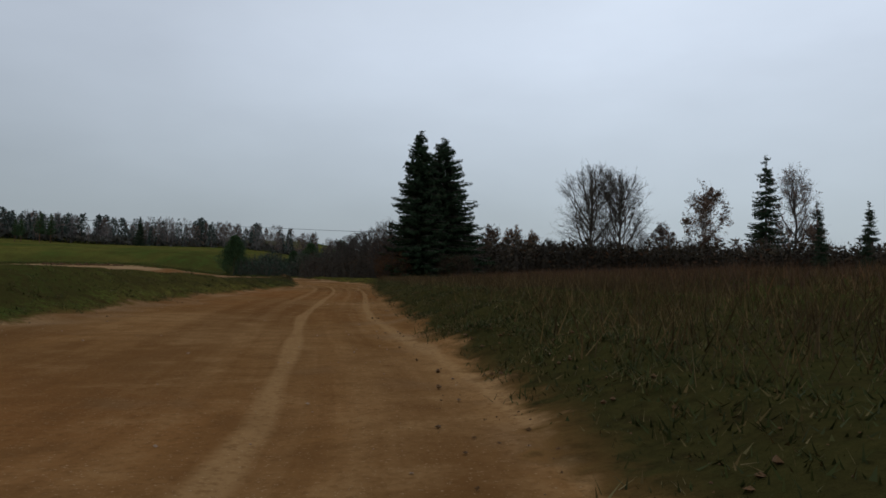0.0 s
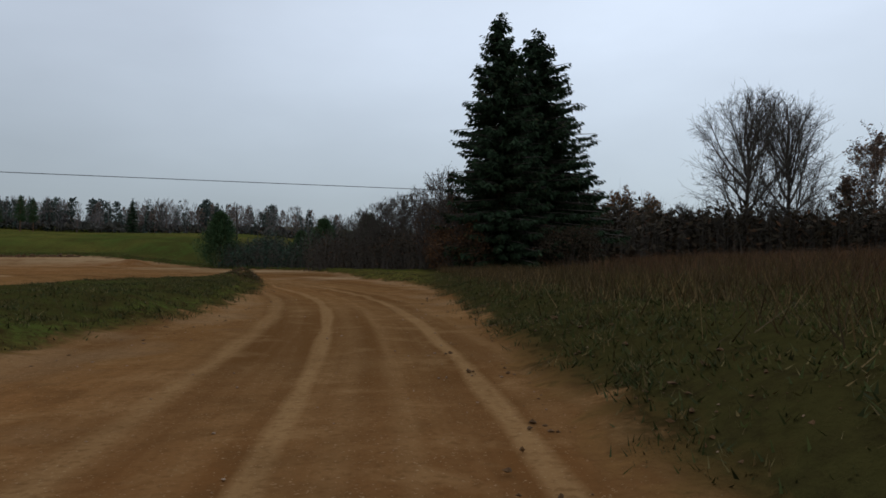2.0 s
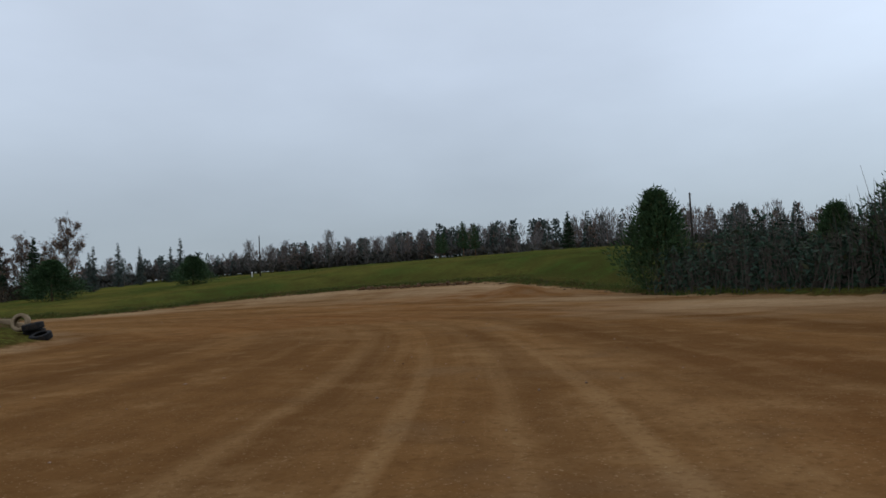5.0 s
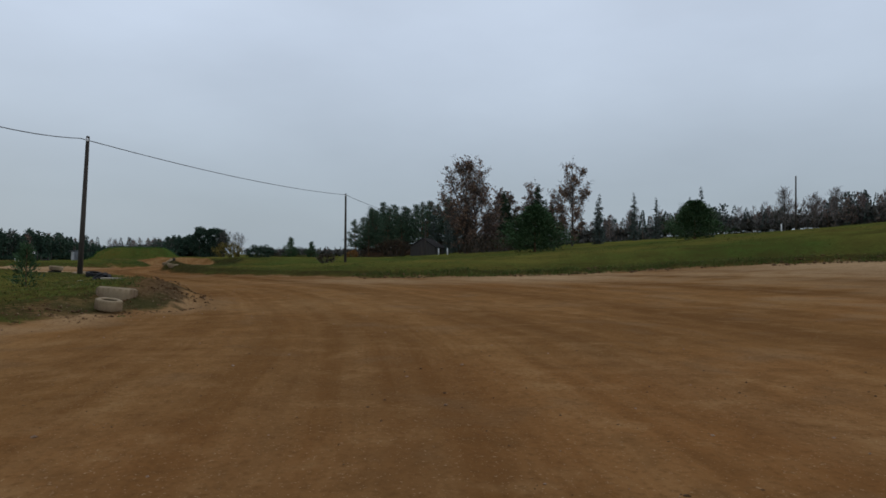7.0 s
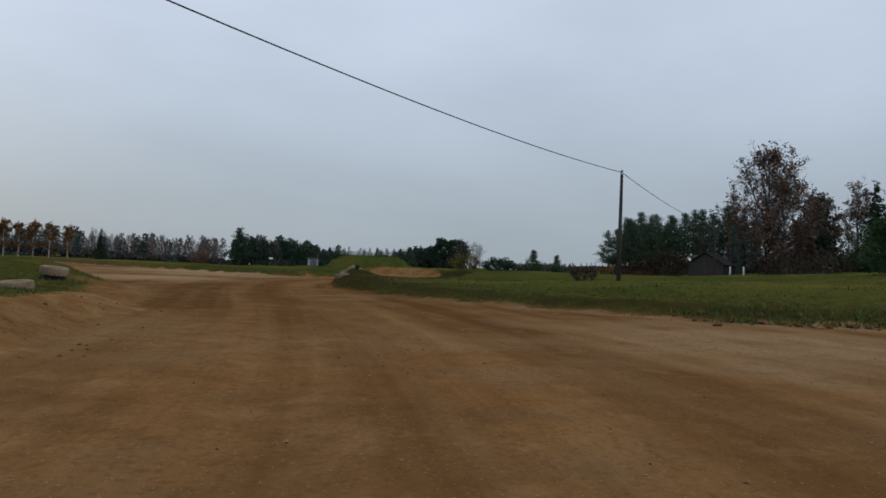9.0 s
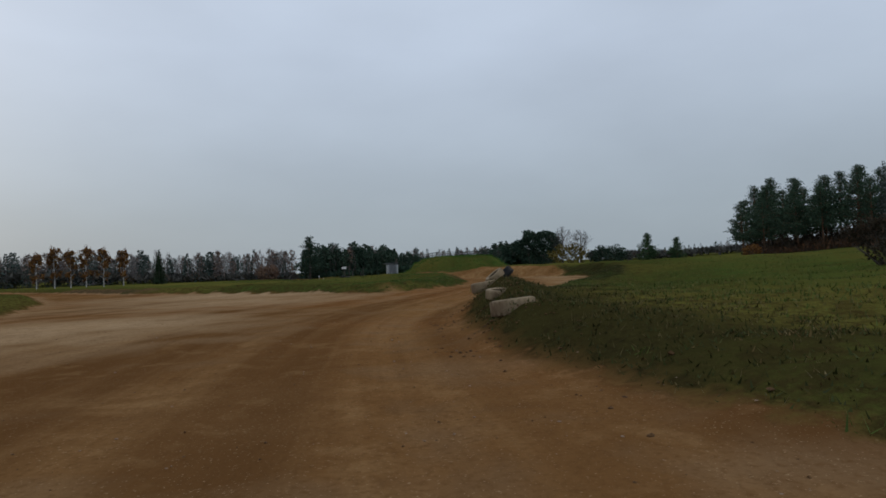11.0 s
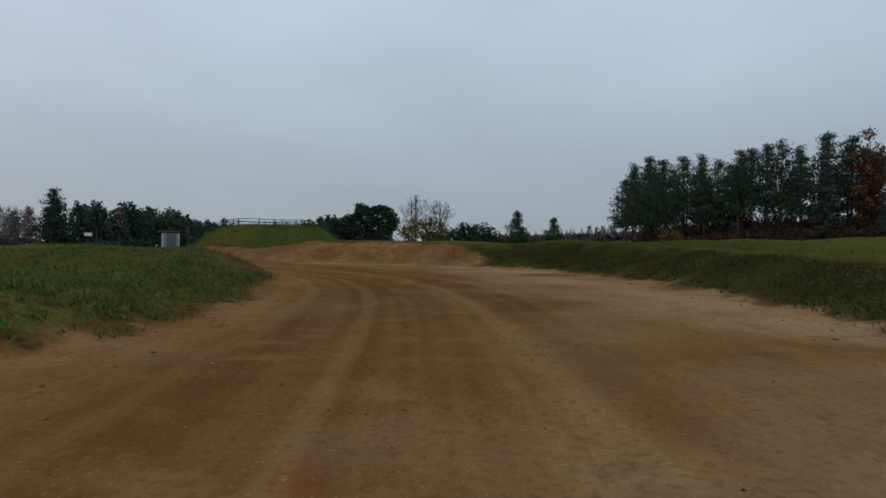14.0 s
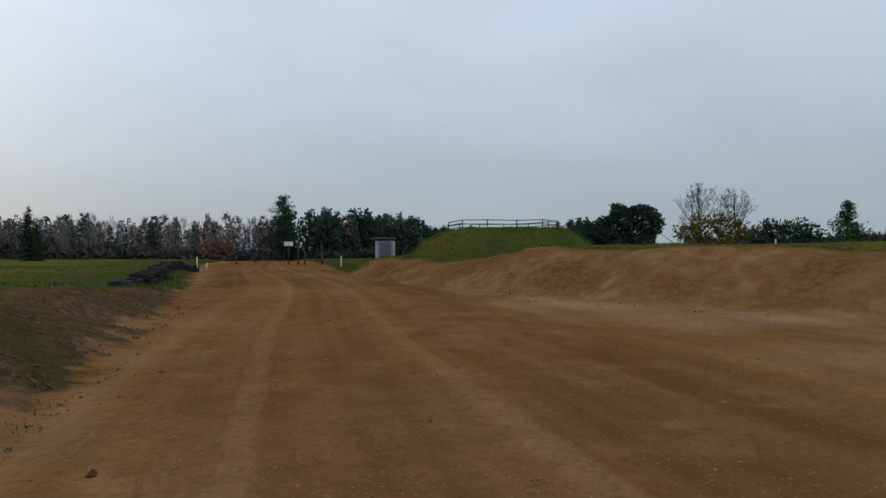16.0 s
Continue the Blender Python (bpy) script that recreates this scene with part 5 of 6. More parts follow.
# ---- tyres, planks and other things beside the track ----
def tyre(diameter, wide, material, label, name="tyre", lugs=22, group=""):
    """An old tyre lying on its side, hollow, with a lugged tread."""
    r, w = diameter / 2, wide / 2
    ob = thing(name, label, "tyre", group=group)
    ring = [(0.56 * r, -0.62 * w), (0.62 * r, -0.95 * w), (0.8 * r, -w), (0.93 * r, -0.86 * w), (0.965 * r, -0.4 * w), (0.97 * r, 0.4 * w), (0.93 * r, 0.86 * w), (0.8 * r, w), (0.62 * r, 0.95 * w),
            (0.56 * r, 0.62 * w), (0.66 * r, 0.75 * w), (0.84 * r, 0.7 * w), (0.87 * r, 0), (0.84 * r, -0.7 * w), (0.66 * r, -0.75 * w), (0.56 * r, -0.62 * w)]
    part("casing", turned("casing", [(a, b + w) for a, b in ring], material, 28), ob)
    bm = bmesh.new()
    for k in range(lugs):
        for half in (-1, 1):
            turn = Matrix.Rotation(2 * math.pi * (k + 0.25 * half) / lugs, 4, "Z")
            box_bm(bm, 0.966 * r, 0, w + half * w * 0.45 - w * 0.38, 0.012 * r, 0.11 * r, w * 0.76, turn)
    part("tread", mesh_of("tread", bm, material), ob, kind="stuff")
    return ob


def drop(ob, x, y, z=0.0, tilt=(0, 0), turn=0.0):
    ob.matrix_basis = pose(x, y, lie(x, y) + z, tilt[0], tilt[1], turn)
    return ob


# tyres are dusted pale by the sand
BIG = "big dust-whitened tyre lying beside the track"
big = drop(tyre(0.8, 0.28, M_CREAM, BIG, group="pale tyres beside the bend"), -91.2, 46.7, -0.1, (5, -4), 20)
for x, y, z, tx, ty, turn, k in ((-94.85, 45.9, -0.15, 4, 5, 70, 0.8), (-98.1, 45.05, -0.03, 9, 0, 0, 1.0), (-98.5, 45.3, 0.02, 38, 3, 20, 0.72), (-103.55, 44.5, -0.1, 9, 8, 0, 1.0), (-103.68, 44.42, 0.17, 12, 17, 0, 0.72)):
    c = copy_thing(big, pose(x, y, lie(x, y) + z, tx, ty, turn))
    c.scale = (k,) * 3
drop(tyre(0.72, 0.24, M_RUBBER, "black tyre leaning on the pale tyres"), -98.8, 45.5, -0.1, (46, -6), 10)
drop(tyre(0.8, 0.26, M_CREAM, "dirty pale tyre lying in the grass by the pole", group="tyres by the pole"), -70.6, 44.9, -0.02, (3, 4), 10)
drop(tyre(0.8, 0.26, M_CREAM, "dirty pale tyre lying on top of a black tyre", group="tyres by the pole"), -75.4, 42.3, 0.17, (-4, 5), 50)
drop(tyre(0.62, 0.26, M_CREAM, "small pale dusty tyre lying flat on the verge", lugs=26), -46.75, 51.85, 0.06, (-8, 4), 0)
drop(tyre(1.0, 0.4, M_CREAM, "large pale tractor tyre lying flat on the island's bank"), -48.2, 51.7, -0.28, (-5, -3), 0)
drop(tyre(0.7, 0.22, M_CREAM, "pale tyre propped upright on the island's far edge"), -31.5, 45.4, 0.35, (78, 4), 30)
black = drop(tyre(0.72, 0.24, M_RUBBER, "black worn tyre dumped on the grass", lugs=26, group="black tyres on the island"), -60.2, 48.6, 0.02, (24, 14), 30)
for x, y, z, tx, ty, turn in ((-61.0, 48.3, 0.05, 30, -8, 60), (-30.2, 45.2, 0.0, 6, 4, 60), (-29.2, 45.0, 0.0, 20, 4, 10), (-30.0, 45.1, 0.2, 10, -5, 10), (-75.4, 42.25, -0.06, 3, 2, 10), (-1.6, 23.2, -0.05, 20, -12, 20), (-3.7, 25.4, -0.02, 8, 4, 200), (-64.2, 47.2, 0.0, 10, 5, 100)):
    copy_thing(black, pose(x, y, lie(x, y) + z, tx, ty, turn))
wall_tyre = drop(tyre(0.66, 0.22, M_RUBBER, "black tyre stacked in a low tyre wall along the track", lugs=24, group="tyre wall"), -157.6, 22.4)
r = np.random.default_rng(91)
for k in range(26):
    t = (k + 1) / 26
    x, y = -157.6 - 22 * t, 22.4 - 15.6 * t + 0.5 * math.sin(9 * t)
    z = lie(x, y)
    for level in range(2 if k % 5 else 1):
        jx, jy = r.normal(scale=0.1, size=2)
        copy_thing(wall_tyre, pose(x + jx, y + jy, z + 0.215 * level, r.normal(scale=4), r.normal(scale=4), r.uniform(0, 360)))


def plank(length, wide, thick, material, label, x, y, z, turn, tilt=(0.0, 0.0), name="plank", group=""):
    bm = bmesh.new()
    box_bm(bm, 0, 0, 0, length, wide, thick, bevel=min(thick, wide) * 0.12)
    for v in bm.verts:
        v.co += Vector((0, 0.006 * math.sin(v.co.x * 9), 0.012 * math.sin(v.co.x * 2.2)))
    return solo(name, mesh_of(name, bm, material), label, "plank", pose(x, y, lie(x, y) + z, tilt[0], tilt[1], turn), group)


for x, y, turn, length in ((-59.7, 49.2, 62, 1.5), (-60.3, 48.0, 55, 1.2)):
    plank(length, 0.22, 0.07, M_PLANK, "single bleached plank lying on the dirt", x, y, 0.03, turn, (3, 2), group="loose planks")


def post(x, y, height, radius, material, label, lean=(0, 0), category="post", name="post", group=""):
    v, f = lathe([(0.0, -0.3), (radius * 1.05, -0.3), (radius, height * 0.5), (radius * 0.94, height - radius * 0.4), (radius * 0.7, height), (0.0, height + 0.005)], 10)
    return solo(name, quick_mesh(name, v, f, material, True), label, category, pose(x, y, lie(x, y), *lean, 0), group)


for x, y, h, rr in ((-203.5, 0.8, 2.4, 0.07), (-203.8, 1.4, 1.4, 0.08), (-202.9, 3.8, 2.1, 0.06), (-216.1, -12.8, 3.4, 0.07), (-206.7, -8.9, 1.0, 0.08), (-206.0, 2.2, 1.2, 0.08)):
    post(x, y, h, rr, M_GREYWOOD, "grey wooden post beside the track's exit", group="wooden posts at the exit")
for x, y, h in ((-186.1, 14.7, 0.8), (-186.5, 2.0, 0.9), (-186.9, 2.6, 0.5)):
    post(x, y, h, 0.04, M_WHITE, "short white marker post at the track's edge", group="white marker posts")
post(-109.2, 107.9 + 12, 1.1, 0.1, M_WHITE, "white marker post far off in the field")
post(-196.0, 43.9, 1.3, 0.05, M_WHITE, "thin white stake on the bank")


def exit_sign(x, y, turn):
    ob = thing("sign", "small white sign board on a grey wooden post", "sign", pose(x, y, lie(x, y), 0, 0, turn))
    part("post", turned("post", [(0.0, -0.3), (0.055, -0.3), (0.05, 2.0), (0.0, 2.02)], M_GREYWOOD, 8), ob)
    bm = bmesh.new()
    box_bm(bm, 0, -0.06, 1.95, 0.85, 0.03, 0.42, bevel=0.008)
    board = part("board", mesh_of("board", bm, M_WHITE), ob)
    bm = bmesh.new()
    for k, w in enumerate((0.6, 0.45)):
        box_bm(bm, 0, -0.082, 2.08 + 0.13 * k, w, 0.006, 0.05)
    part("lettering", mesh_of("lettering", bm, M_RUBBER), board, "dark unreadable bars")
    return ob


exit_sign(-203.0, 0.0, -62)


def booth(x, y, turn):
    """A small timekeeper's booth of pale sheets with a flat, overhanging roof."""
    ob = thing("booth", "small pale booth with a flat overhanging roof beside the track", "booth", pose(x, y, lie(x, y) - 0.05, 0, 0, turn))
    for k in range(4):
        a = k * 90
        bm = bmesh.new()
        box_bm(bm, 0, 0.92, 0.1, 1.9 if k % 2 else 1.78, 0.06, 1.85)
        part("wall_panel", mesh_of("wall_panel", bm, M_SHEET), ob, "", pose(0, 0, 0, 0, 0, a))
        bm = bmesh.new()
        for c in np.linspace(-0.85, 0.85, 6):
            if k or abs(c) > 0.6:
                box_bm(bm, c, 0.962, 0.12, 0.05, 0.025, 1.8)
        part("batten", mesh_of("batten", bm, M_WHITE), ob, "", pose(0, 0, 0, 0, 0, a), "stuff")
    bm = bmesh.new()
    for c in np.linspace(-0.5, 0.5, 9):
        box_bm(bm, c, 0.955, 0.14, 0.1, 0.03 + 0.02 * (round(c * 8) % 2), 1.7)
    part("door", mesh_of("door", bm, M_TIN), ob, "grey corrugated door")
    bm = bmesh.new()
    box_bm(bm, 0.22, 0.1, 2.1, 2.5, 2.3, 0.08, bevel=0.02)
    part("roof", mesh_of("roof", bm, M_TIN), ob, "grey flat roof set above the walls", pose(0, 0, 0, 2, 0, 0))
    for px, py in ((-0.85, -0.85), (0.85, -0.85), (-0.85, 0.85), (0.85, 0.85)):
        bm = bmesh.new()
        box_bm(bm, px, py, 1.93, 0.09, 0.09, 0.2)
        part("roof_post", mesh_of("roof_post", bm, M_GREYWOOD), ob)
    bm = bmesh.new()
    box_bm(bm, 0, 0, -0.1, 2.1, 2.1, 0.19, bevel=0.02)
    part("base", mesh_of("base", bm, M_GREYWOOD), ob)
    return ob


booth(-212.1, 6.6, -66).scale = (1.1,) * 3


def hut(x, y, turn):
    """A low gabled shed of grey boards."""
    ob = thing("hut", "low weathered grey board hut with a gabled roof", "hut", pose(x, y, lie(x, y) - 0.15, 0, 0, turn))
    w, d, h, top = 5.0, 6.4, 1.9, 3.5
    board = bmesh.new()
    box_bm(board, 0, 0, 0, 0.235, 0.04, 1.0)
    face = mesh_of("board", board, M_GREYWOOD)
    for sy in (-1, 1):
        wall = part("gable_wall", mesh_of("gable_wall", gable_bm(w, h, top), M_GREYWOOD), ob, "", pose(0, sy * d / 2, 0))
        for k in range(20):
            px = -w / 2 + 0.125 + k * 0.25
            if sy < 0 and abs(px + 0.3) < 0.5:
                continue
            b = part("board", face, wall, "", pose(px, sy * 0.08, 0.02))
            b.scale = (1, 1, h + (top - h) * (1 - abs(px) / (w / 2)) - 0.1)
    for sx in (-1, 1):
        bm = bmesh.new()
        box_bm(bm, 0, 0, 0, 0.12, d, h)
        wall = part("side_wall", mesh_of("side_wall", bm, M_GREYWOOD), ob, "", pose(sx * (w / 2 - 0.06), 0, 0))
        for k in range(25):
            b = part("board", face, wall, "", pose(sx * 0.08, -d / 2 + 0.13 + k * 0.255, 0.02, 0, 0, 90))
            b.scale = (1, 1, h - 0.1)
        bm = bmesh.new()
        slope = math.hypot(w / 2 + 0.35, top - h + 0.3)
        box_bm(bm, 0, 0, 0, slope, d + 0.8, 0.07, bevel=0.015)
        part("roof_slope", mesh_of("roof_slope", bm, M_ROOF), ob, "dark old roofing", pose(sx * (w / 4 + 0.15), 0, (top + h) / 2 - 0.02, 0, sx * math.degrees(math.atan2(top - h, w / 2)), 0))
    bm = bmesh.new()
    box_bm(bm, -0.3, -d / 2 - 0.09, 0.02, 0.95, 0.06, 1.85, bevel=0.01)
    part("door", mesh_of("door", bm, M_POLE), ob, "dark plank door")
    bm = bmesh.new()
    box_bm(bm, w / 2 + 0.09, 0.6, 0.9, 0.03, 0.8, 0.6)
    part("window", mesh_of("window", bm, M_GLASS), ob)
    return ob


def gable_bm(w, h, top):
    bm = bmesh.new()
    shape = [(-w / 2, 0), (w / 2, 0), (w / 2, h), (0, top), (-w / 2, h)]
    a = [bm.verts.new((x, -0.05, z)) for x, z in shape]
    b = [bm.verts.new((x, 0.05, z)) for x, z in shape]
    bm.faces.new(a), bm.faces.new(b[::-1])
    for k in range(5):
        bm.faces.new((a[k], b[k], b[(k + 1) % 5], a[(k + 1) % 5]))
    bmesh.ops.recalc_face_normals(bm, faces=bm.faces)
    return bm


hut(-166, 83.5, 62)
for x, y in ((-158.6, 84.2), (-157.2, 85.6)):
    post(x, y, 1.25, 0.11, M_WHITE, "whitewashed gate post beside the hut", group="gate posts by the hut")


def far_shed(x, y, turn):
    ob = thing("shed", "long pale farm building far beyond the woods", "building", pose(x, y, lie(x, y), 0, 0, turn))
    bm = bmesh.new()
    box_bm(bm, 0, 0, 0, 16, 8, 4)
    part("walls", mesh_of("walls", bm, M_WHITE), ob)
    for sy in (-1, 1):
        bm = bmesh.new()
        box_bm(bm, 0, 0, 0, 17, 4.8, 0.15)
        part("roof_slope", mesh_of("roof_slope", bm, M_ROOF), ob, "", pose(0, sy * 2.1, 4.55, sy * -22, 0, 0))
    for k in range(5):
        bm = bmesh.new()
        box_bm(bm, -6 + 3 * k, 0, 1.6, 1.2, 8.1, 1.1)
        part("window", mesh_of("window", bm, M_GLASS), ob)
    return ob


far_shed(-270, -112, 50)


def mound_fence(cx, cy, radius):
    """A ring of posts with two rails on top of the green mound."""
    ob = thing("wooden_fence", "weathered wooden rail fence round the top of the mound", "fence", pose(cx, cy, 0))
    n = 13
    pts = [(radius * 1.05 * math.cos(6.283 * k / n), radius * math.sin(6.283 * k / n)) for k in range(n)]
    tops = [lie(cx + px, cy + py) for px, py in pts]
    for (px, py), z in zip(pts, tops):
        part("post", turned("post", [(0.0, -0.3), (0.06, -0.3), (0.055, 0.95), (0.0, 0.97)], M_GREYWOOD, 8), ob, "", pose(px, py, z))
    for k in range(n):
        a, b = pts[k], pts[(k + 1) % n]
        for up in (0.48, 0.88):
            p, q = np.array([[*a, tops[k] + up]]), np.array([[*b, tops[(k + 1) % n] + up]])
            part("rail", quick_mesh("rail", *tubes(p, q, [0.05], [0.045], 6), M_GREYWOOD), ob)
    return ob


mound_fence(-214, 19.5, 6.0)

# ---- grass, stones and clods ----
def strewn(count, spread, seed, lo=0.0, hi=1.0):
    """Points about the driven line: x, y and their distance from the edge."""
    r = np.random.default_rng(seed)
    p = np.array(LINE, float)
    cum = np.r_[0, np.cumsum(np.hypot(*np.diff(p, axis=0).T))]
    s = r.uniform(cum[-1] * lo, cum[-1] * hi, count)
    x, y = np.interp(s, cum, p[:, 0]), np.interp(s, cum, p[:, 1])
    ang, rad = r.uniform(0, 6.283, count), spread * np.sqrt(r.random(count))
    x, y = x + np.cos(ang) * rad, y + np.sin(ang) * rad
    return x, y, edge_of(x, y)


def blades(name, label, x, y, lo, hi, per, material, seed, spread=0.12, lean=0.45, width=0.02):
    r = np.random.default_rng(seed)
    z = land(x, y)
    n = len(x) * per
    c = np.repeat(np.stack([x, y, z - 0.015], 1), per, 0) + np.concatenate([r.normal(scale=spread, size=(n, 2)), np.zeros((n, 1))], 1)
    w = unit(np.concatenate([r.normal(scale=lean, size=(n, 2)), np.ones((n, 1))], 1))
    tall = r.uniform(lo, hi, n) * np.repeat(0.65 + 0.5 * (0.5 + 0.5 * ripple(x, y, 5, seed)), per)
    ang = r.uniform(0, 6.283, n)
    side = np.stack([np.cos(ang), np.sin(ang), np.zeros(n)], 1) * (width * r.uniform(0.35, 0.8, n))[:, None]
    v = np.stack([c - side, c + side, c + w * tall[:, None]], 1).reshape(-1, 3)
    return solo(name, quick_mesh(name, v, np.arange(3 * n).reshape(n, 3), material), label, "grass", kind="stuff")


x, y, d = strewn(300000, 9, 101)
chance = np.random.default_rng(1).random(len(d))
keep = (d > 0.05 + 0.35 * chance) & (bare_at(x, y, d) < 0.3 + 0.4 * chance) & (d < 7)
first_part = ((x > -30) & (y < 58)) | ((x > -108) & (x < -85) & (y > 42) & (d < 3.0 + 1.5 * chance))
lush = keep & (x < -112) & (off_polygon(x, y, ISLAND_B) < 0.5)
blades("short_grass", "lush green grass on the island beside the tyre wall", x[lush], y[lush], 0.04, 0.13, 3, M_LUSH, 127, 0.08, 0.8, 0.022)
pick = keep & ~first_part & ~lush
blades("short_grass", "short green autumn grass on banks and islands", x[pick], y[pick], 0.03, 0.12, 3, M_BLADE, 102, 0.08, 0.8, 0.022)
pick = keep & first_part
blades("short_grass", "short olive-brown grass withering beside the track", x[pick], y[pick], 0.03, 0.12, 3, M_MEADOW, 126, 0.08, 0.8, 0.022)
keep = keep & (np.random.default_rng(2).random(len(d)) < 0.1)
blades("dry_grass", "straw-coloured dead grass among the green", x[keep], y[keep], 0.05, 0.16, 5, M_DRYBLADE, 103, 0.14, 0.8, 0.01)
x, y, d = strewn(90000, 20, 109)
keep = (d > 5) & (bare_at(x, y, d) < 0.3)
blades("short_grass", "short green grass farther from the track", x[keep], y[keep], 0.06, 0.16, 3, M_BLADE, 110, 0.15, 0.6, 0.03)
r = np.random.default_rng(104)
x, y = 8 + 54 * r.random(46000) ** 1.35, r.uniform(-45, 58, 46000)
d = edge_of(x, y)
keep = (d > 1.0 + 6 * r.random(len(d)) ** 1.5) & (ripple(x, y, 9, 31) + 0.6 * ripple(x, y, 3.5, 32) > -0.35) & (np.hypot(x - 13.5, y - 42.5) > 4.5)
blades("tall_grass", "tall brown withered grass and weeds on the meadow", x[keep], y[keep], 0.2, 0.75, 6, M_STRAW, 105, 0.3, 0.5, 0.016)
x, y = r.uniform(15, 60, 5000), r.uniform(-30, 60, 5000)
keep = edge_of(x, y) > 8
blades("weeds", "reddish brown weed stalks on the meadow", x[keep], y[keep], 0.4, 1.1, 7, M_RUST, 106, 0.3, 0.4, 0.025)
x, y, d = strewn(500, 9, 107)
keep = (d > -0.6) & (d < 1.6) & (x < -12)
blades("weeds", "green weeds growing at the track's edge", x[keep], y[keep], 0.05, 0.16, 12, M_BLADE, 108, 0.14, 0.9, 0.02)


def pebbles(name, label, x, y, lo, hi, material, seed, flat=0.6):
    r = np.random.default_rng(seed)
    n = len(x)
    size = lo + (hi - lo) * r.random(n) ** 3
    z = land(x, y)
    g = (1 + 5**0.5) / 2
    base = unit(np.array([[-1, g, 0], [1, g, 0], [-1, -g, 0], [1, -g, 0], [0, -1, g], [0, 1, g], [0, -1, -g], [0, 1, -g], [g, 0, -1], [g, 0, 1], [-g, 0, -1], [-g, 0, 1]], float))
    f = np.array([[0, 11, 5], [0, 5, 1], [0, 1, 7], [0, 7, 10], [0, 10, 11], [1, 5, 9], [5, 11, 4], [11, 10, 2], [10, 7, 6], [7, 1, 8], [3, 9, 4], [3, 4, 2], [3, 2, 6], [3, 6, 8], [3, 8, 9], [4, 9, 5], [2, 4, 11], [6, 2, 10], [8, 6, 7], [9, 8, 1]])
    if hi < 0.05:
        # crumbs: five corners round the waist, one above and one below
        a = np.arange(5) * 1.2566
        base = np.concatenate([np.stack([np.cos(a), np.sin(a), 0.25 * np.cos(2 * a)], 1), [[0.2, 0, 0.95], [0, 0.2, -0.95]]])
        f = np.array([[i, (i + 1) % 5, 5] for i in range(5)] + [[(i + 1) % 5, i, 6] for i in range(5)])
    k = len(base)
    axes = r.uniform(0.6, 1.3, (n, 1, 3)) * [1, 1, flat]
    v = base[None] * size[:, None, None] * axes * r.uniform(0.75, 1.15, (n, k, 1))
    turn = r.uniform(0, 6.283, (n, 1))
    v = np.stack([v[..., 0] * np.cos(turn) - v[..., 1] * np.sin(turn), v[..., 0] * np.sin(turn) + v[..., 1] * np.cos(turn), v[..., 2]], -1)
    v = v + np.stack([x, y, z + size * flat * 0.3], 1)[:, None]
    return solo(name, quick_mesh(name, v.reshape(-1, 3), (f[None] + k * np.arange(n)[:, None, None]).reshape(-1, 3), material), label, "stones", kind="stuff")


x, y, d = strewn(30000, 9, 111)
keep = (d > -1.6) & (d < 0.9)
pebbles("gravel", "scattered gravel along the rim of the track", x[keep][:8000], y[keep][:8000], 0.006, 0.022, M_STONE, 112)
keep = (d > -0.9) & (d < 0.8)
pebbles("dirt_clods", "dark clods of earth thrown up along the rim", x[keep][:4200], y[keep][:4200], 0.01, 0.045, M_CLOD, 113)
x, y, d = strewn(9000, 6, 114)
keep = d < -0.8
pebbles("gravel", "small loose stones on the driven dirt", x[keep][:2600], y[keep][:2600], 0.006, 0.026, M_STONE, 115)
x, y, d = strewn(30000, 11, 119, 0.38, 0.8)
keep = d < -0.5
pebbles("dirt_clods", "crumbs of dark dirt scattered over the sand", x[keep][:7000], y[keep][:7000], 0.004, 0.02, M_CLOD, 120, 0.6)
r = np.random.default_rng(116)
t = r.random(260)
x, y = -45 - 15 * t + r.normal(scale=0.6, size=260), 95.6 + 0.5 * np.sin(t * 7) + r.normal(scale=0.45, size=260)
pebbles("dirt_clods", "row of dark earth lumps at the edge of the field", x, y, 0.1, 0.42, M_CLOD, 117, 0.8)
x, y = -1.1 + r.normal(scale=0.5, size=4200), 21.9 + r.normal(scale=0.9, size=4200)
keep = edge_of(x, y) > -0.1
x, y = x[keep][:1500], y[keep][:1500]
pebbles("rubble", "dark rubble and clods on the heap at the island's tip", x[:1350], y[:1350], 0.01, 0.06, M_CLOD, 118, 0.7)
pebbles("rubble", "pale stones among the rubble of the heap", x[1350:], y[1350:], 0.015, 0.05, M_STONE, 124, 0.7)
blades("weeds", "withered weeds growing on the rubble heap", x[::4], y[::4], 0.03, 0.13, 14, M_MEADOW, 125, 0.09, 0.9, 0.014)

# dead stalks among the tyres
r = np.random.default_rng(121)
x, y = -101.5 - 4 * r.random(60), 44.3 + 0.9 * r.random(60)
blades("weeds", "dead brown weed stalks between the tyres", x, y, 0.1, 0.35, 5, M_STRAW, 122, 0.12, 0.35, 0.012)
x, y = -89.5 - 17 * r.random(6000), 43.4 + 4.6 * r.random(6000)
keep = (edge_of(x, y) > -0.7) & (edge_of(x, y) < 1.3)
x, y = x[keep], y[keep]
pebbles("rubble", "grey rubble and clods about the dumped tyres", x, y, 0.006, 0.035, M_CLOD, 123, 0.7)

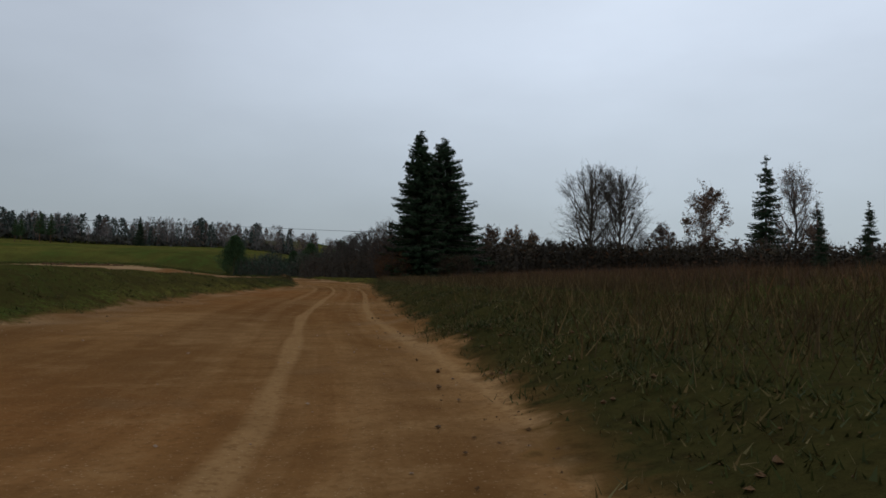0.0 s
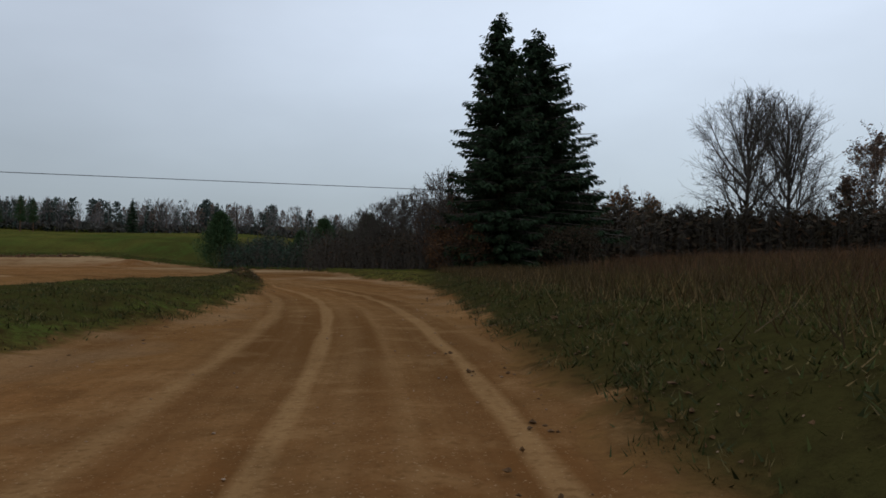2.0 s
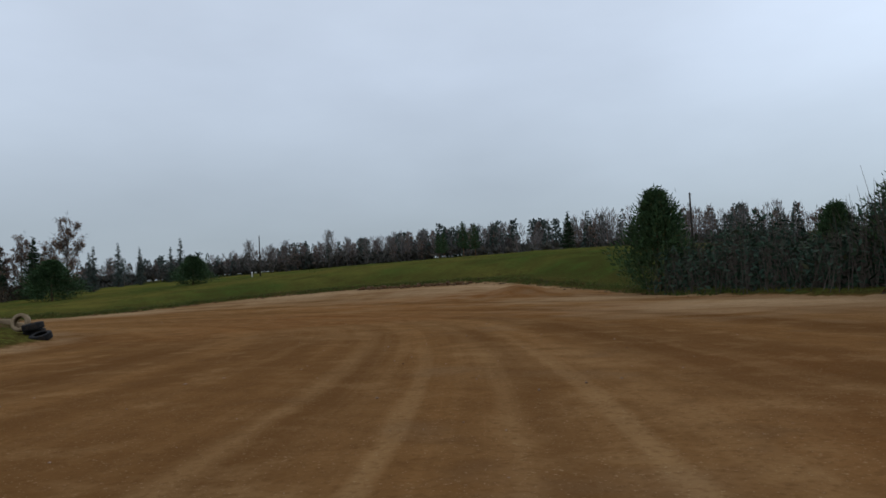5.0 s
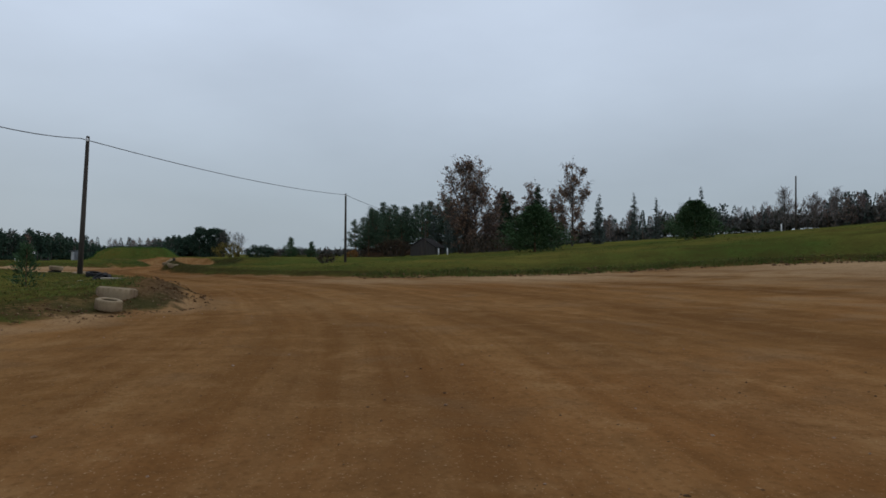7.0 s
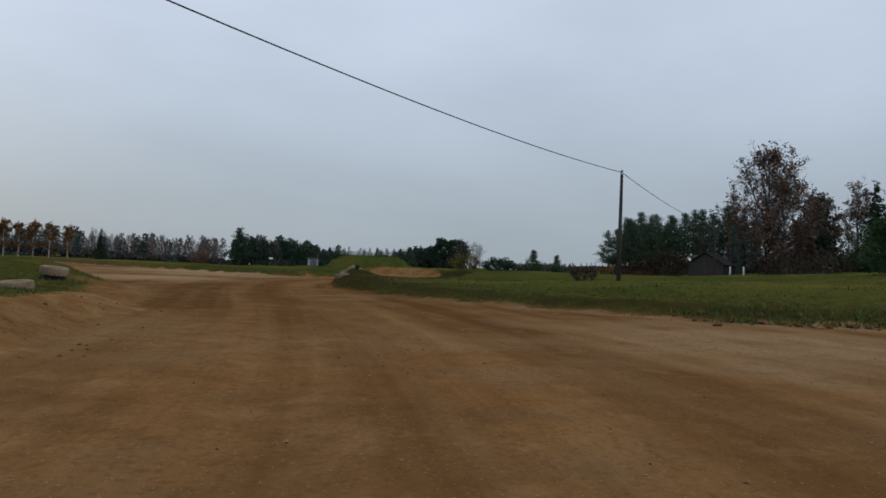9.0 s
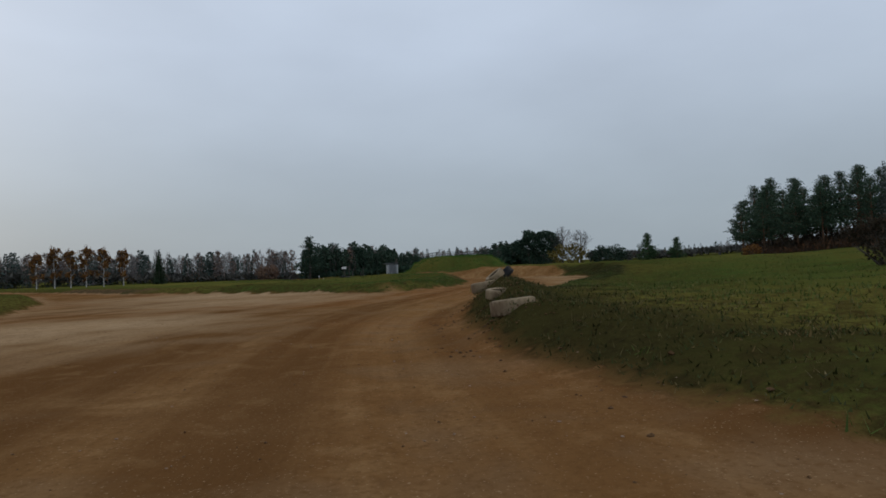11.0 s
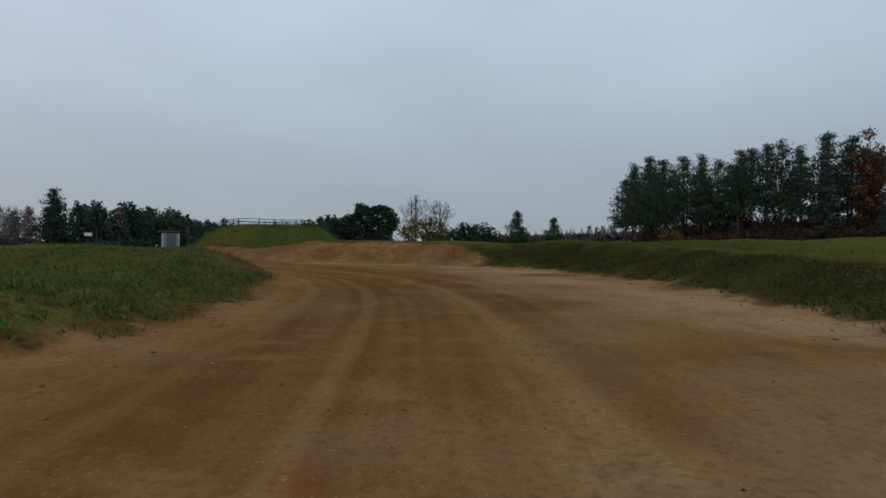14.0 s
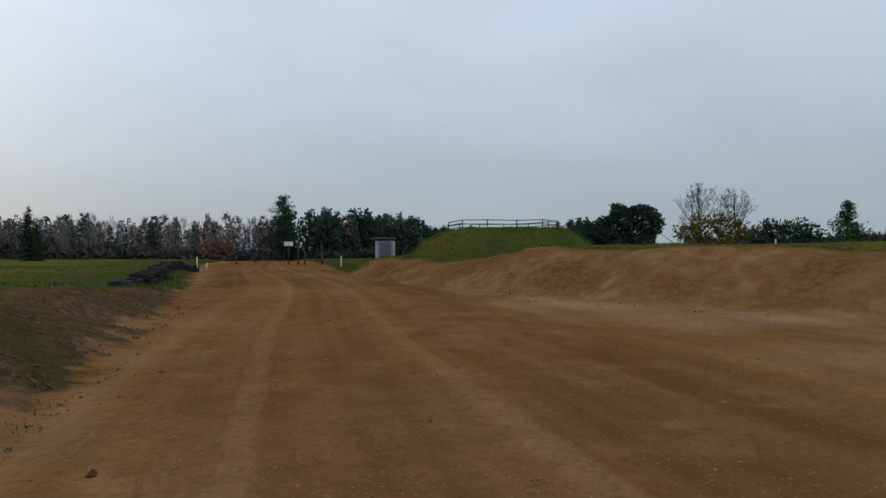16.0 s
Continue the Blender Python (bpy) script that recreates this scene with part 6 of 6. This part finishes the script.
# tufts and clods hanging over the cut edge of the first straight
r = np.random.default_rng(131)
y = r.uniform(-46, 20, 1800)
x = np.interp(y, [-95, -38, -27, -15, -5, 2, 13, 22], [10.8, 10.8, 10.2, 9.2, 8.4, 8.0, 7.2, 6.7]) + r.normal(scale=0.4, size=1800) + 0.2
pebbles("dirt_clods", "dark clods along the broken edge of the road", x, y, 0.008, 0.04, M_CLOD, 132, 0.7)

# rubble on the bare slope of the second island
r = np.random.default_rng(141)
x, y = r.uniform(-157, -136, 26000), r.uniform(22, 38, 26000)
d = edge_of(x, y)
keep = (d > -0.35) & (d < 2.8 - 2.4 * r.random(len(d))) & (y < 37.2)
pebbles("rubble", "brown clods and stones covering the cut slope", x[keep], y[keep], 0.006, 0.028, M_CLOD, 142, 0.7)

# clods and tussocks thrown up along the far rim of the wide sand
r = np.random.default_rng(151)
rim_x, rim_y = zip(*[p for p in RIM if -78 <= p[0] <= -13 and p[1] > 60])
cum = np.r_[0, np.cumsum(np.hypot(np.diff(rim_x), np.diff(rim_y)))]
t = r.uniform(0, cum[-1], 2600)
x, y = np.interp(t, cum, rim_x) + r.normal(scale=0.9, size=2600), np.interp(t, cum, rim_y) + r.normal(scale=0.9, size=2600)
keep = ripple(x, y, 6, 152) > 0.0
pebbles("dirt_clods", "dark clods along the grassy rim of the sand", x[keep], y[keep], 0.02, 0.16, M_CLOD, 153, 0.6)
keep = edge_of(x, y) > -0.4
blades("tussocks", "dark tussocks of grass at the rim of the sand", x[keep], y[keep], 0.1, 0.4, 14, M_BLADE, 154, 0.2, 0.6, 0.03)
# rough grass on the rising field
x, y = r.uniform(-150, -5, 60000), r.uniform(58, 150, 60000)
keep = (edge_of(x, y) > 0.6) & (ripple(x, y, 11, 155) + 0.5 * ripple(x, y, 4, 156) > -0.1)
blades("field_grass", "rough olive grass on the rising field", x[keep], y[keep], 0.06, 0.2, 3, M_BLADE, 157, 0.4, 0.9, 0.035)
# grass on the flat-topped mound, and tussocks hanging over the cut banks
x, y = -214 + 13 * r.uniform(-1, 1, 9000), 19.8 + 12 * r.uniform(-1, 1, 9000)
keep = edge_of(x, y) > 1
blades("mound_grass", "long green grass on the flat-topped mound", x[keep], y[keep], 0.12, 0.4, 4, M_LUSH, 161, 0.2, 0.7, 0.05)
x, y, d = strewn(60000, 12, 162, 0.6, 0.98)
keep = (d > 0.1) & (d < 1.8) & (ripple(x, y, 2.6, 163) > 0.05) & ((x < -108) | (x > -85)) & (bare_at(x, y, d) < 0.75)
blades("tussocks", "dark tussocks hanging over the cut edge of the banks", x[keep][:3200], y[keep][:3200], 0.06, 0.22, 14, M_BLADE, 164, 0.12, 0.9, 0.018)
x, y, d = strewn(40000, 10, 165, 0.0, 0.45)
keep = (d > 0.0) & (d < 1.5) & (ripple(x, y, 2.2, 166) > 0.15)
blades("tussocks", "ragged dark tussocks along the first straight", x[keep][:3000], y[keep][:3000], 0.06, 0.22, 14, M_MEADOW, 167, 0.12, 0.9, 0.016)
# dark, overhanging grass along the top of the sandy bank
x, y = r.uniform(-165, -106, 60000), r.uniform(43, 54, 60000)
d = edge_of(x, y)
keep = (d > 0.3) & (d < 2.4) & (x < -118) & (bare_at(x, y, d) < 0.4) & (ripple(x, y, 3.0, 171) + 0.5 * ripple(x, y, 1.1, 172) > -0.2)
blades("bank_grass", "dark withered grass hanging over the sandy bank", x[keep][:7000], y[keep][:7000], 0.04, 0.15, 8, M_MEADOW, 173, 0.16, 1.0, 0.014)
# clods and stones on the fresh lip of the third island
r = np.random.default_rng(181)
x, y = r.uniform(-62, -45, 14000), r.uniform(48.5, 54.5, 14000)
d = edge_of(x, y)
keep = (d > -0.6) & (d < 1.1) & (r.random(len(d)) < 1.0 - 0.5 * np.abs(d - 0.1))
x, y = x[keep][:3000], y[keep][:3000]
pebbles("rubble", "dark clods of fresh soil along the lip of the island", x[:2300], y[:2300], 0.008, 0.05, M_CLOD, 182, 0.7)
pebbles("rubble", "pale stones in the fresh soil of the lip", x[2300:2700], y[2300:2700], 0.008, 0.03, M_STONE, 183, 0.7)
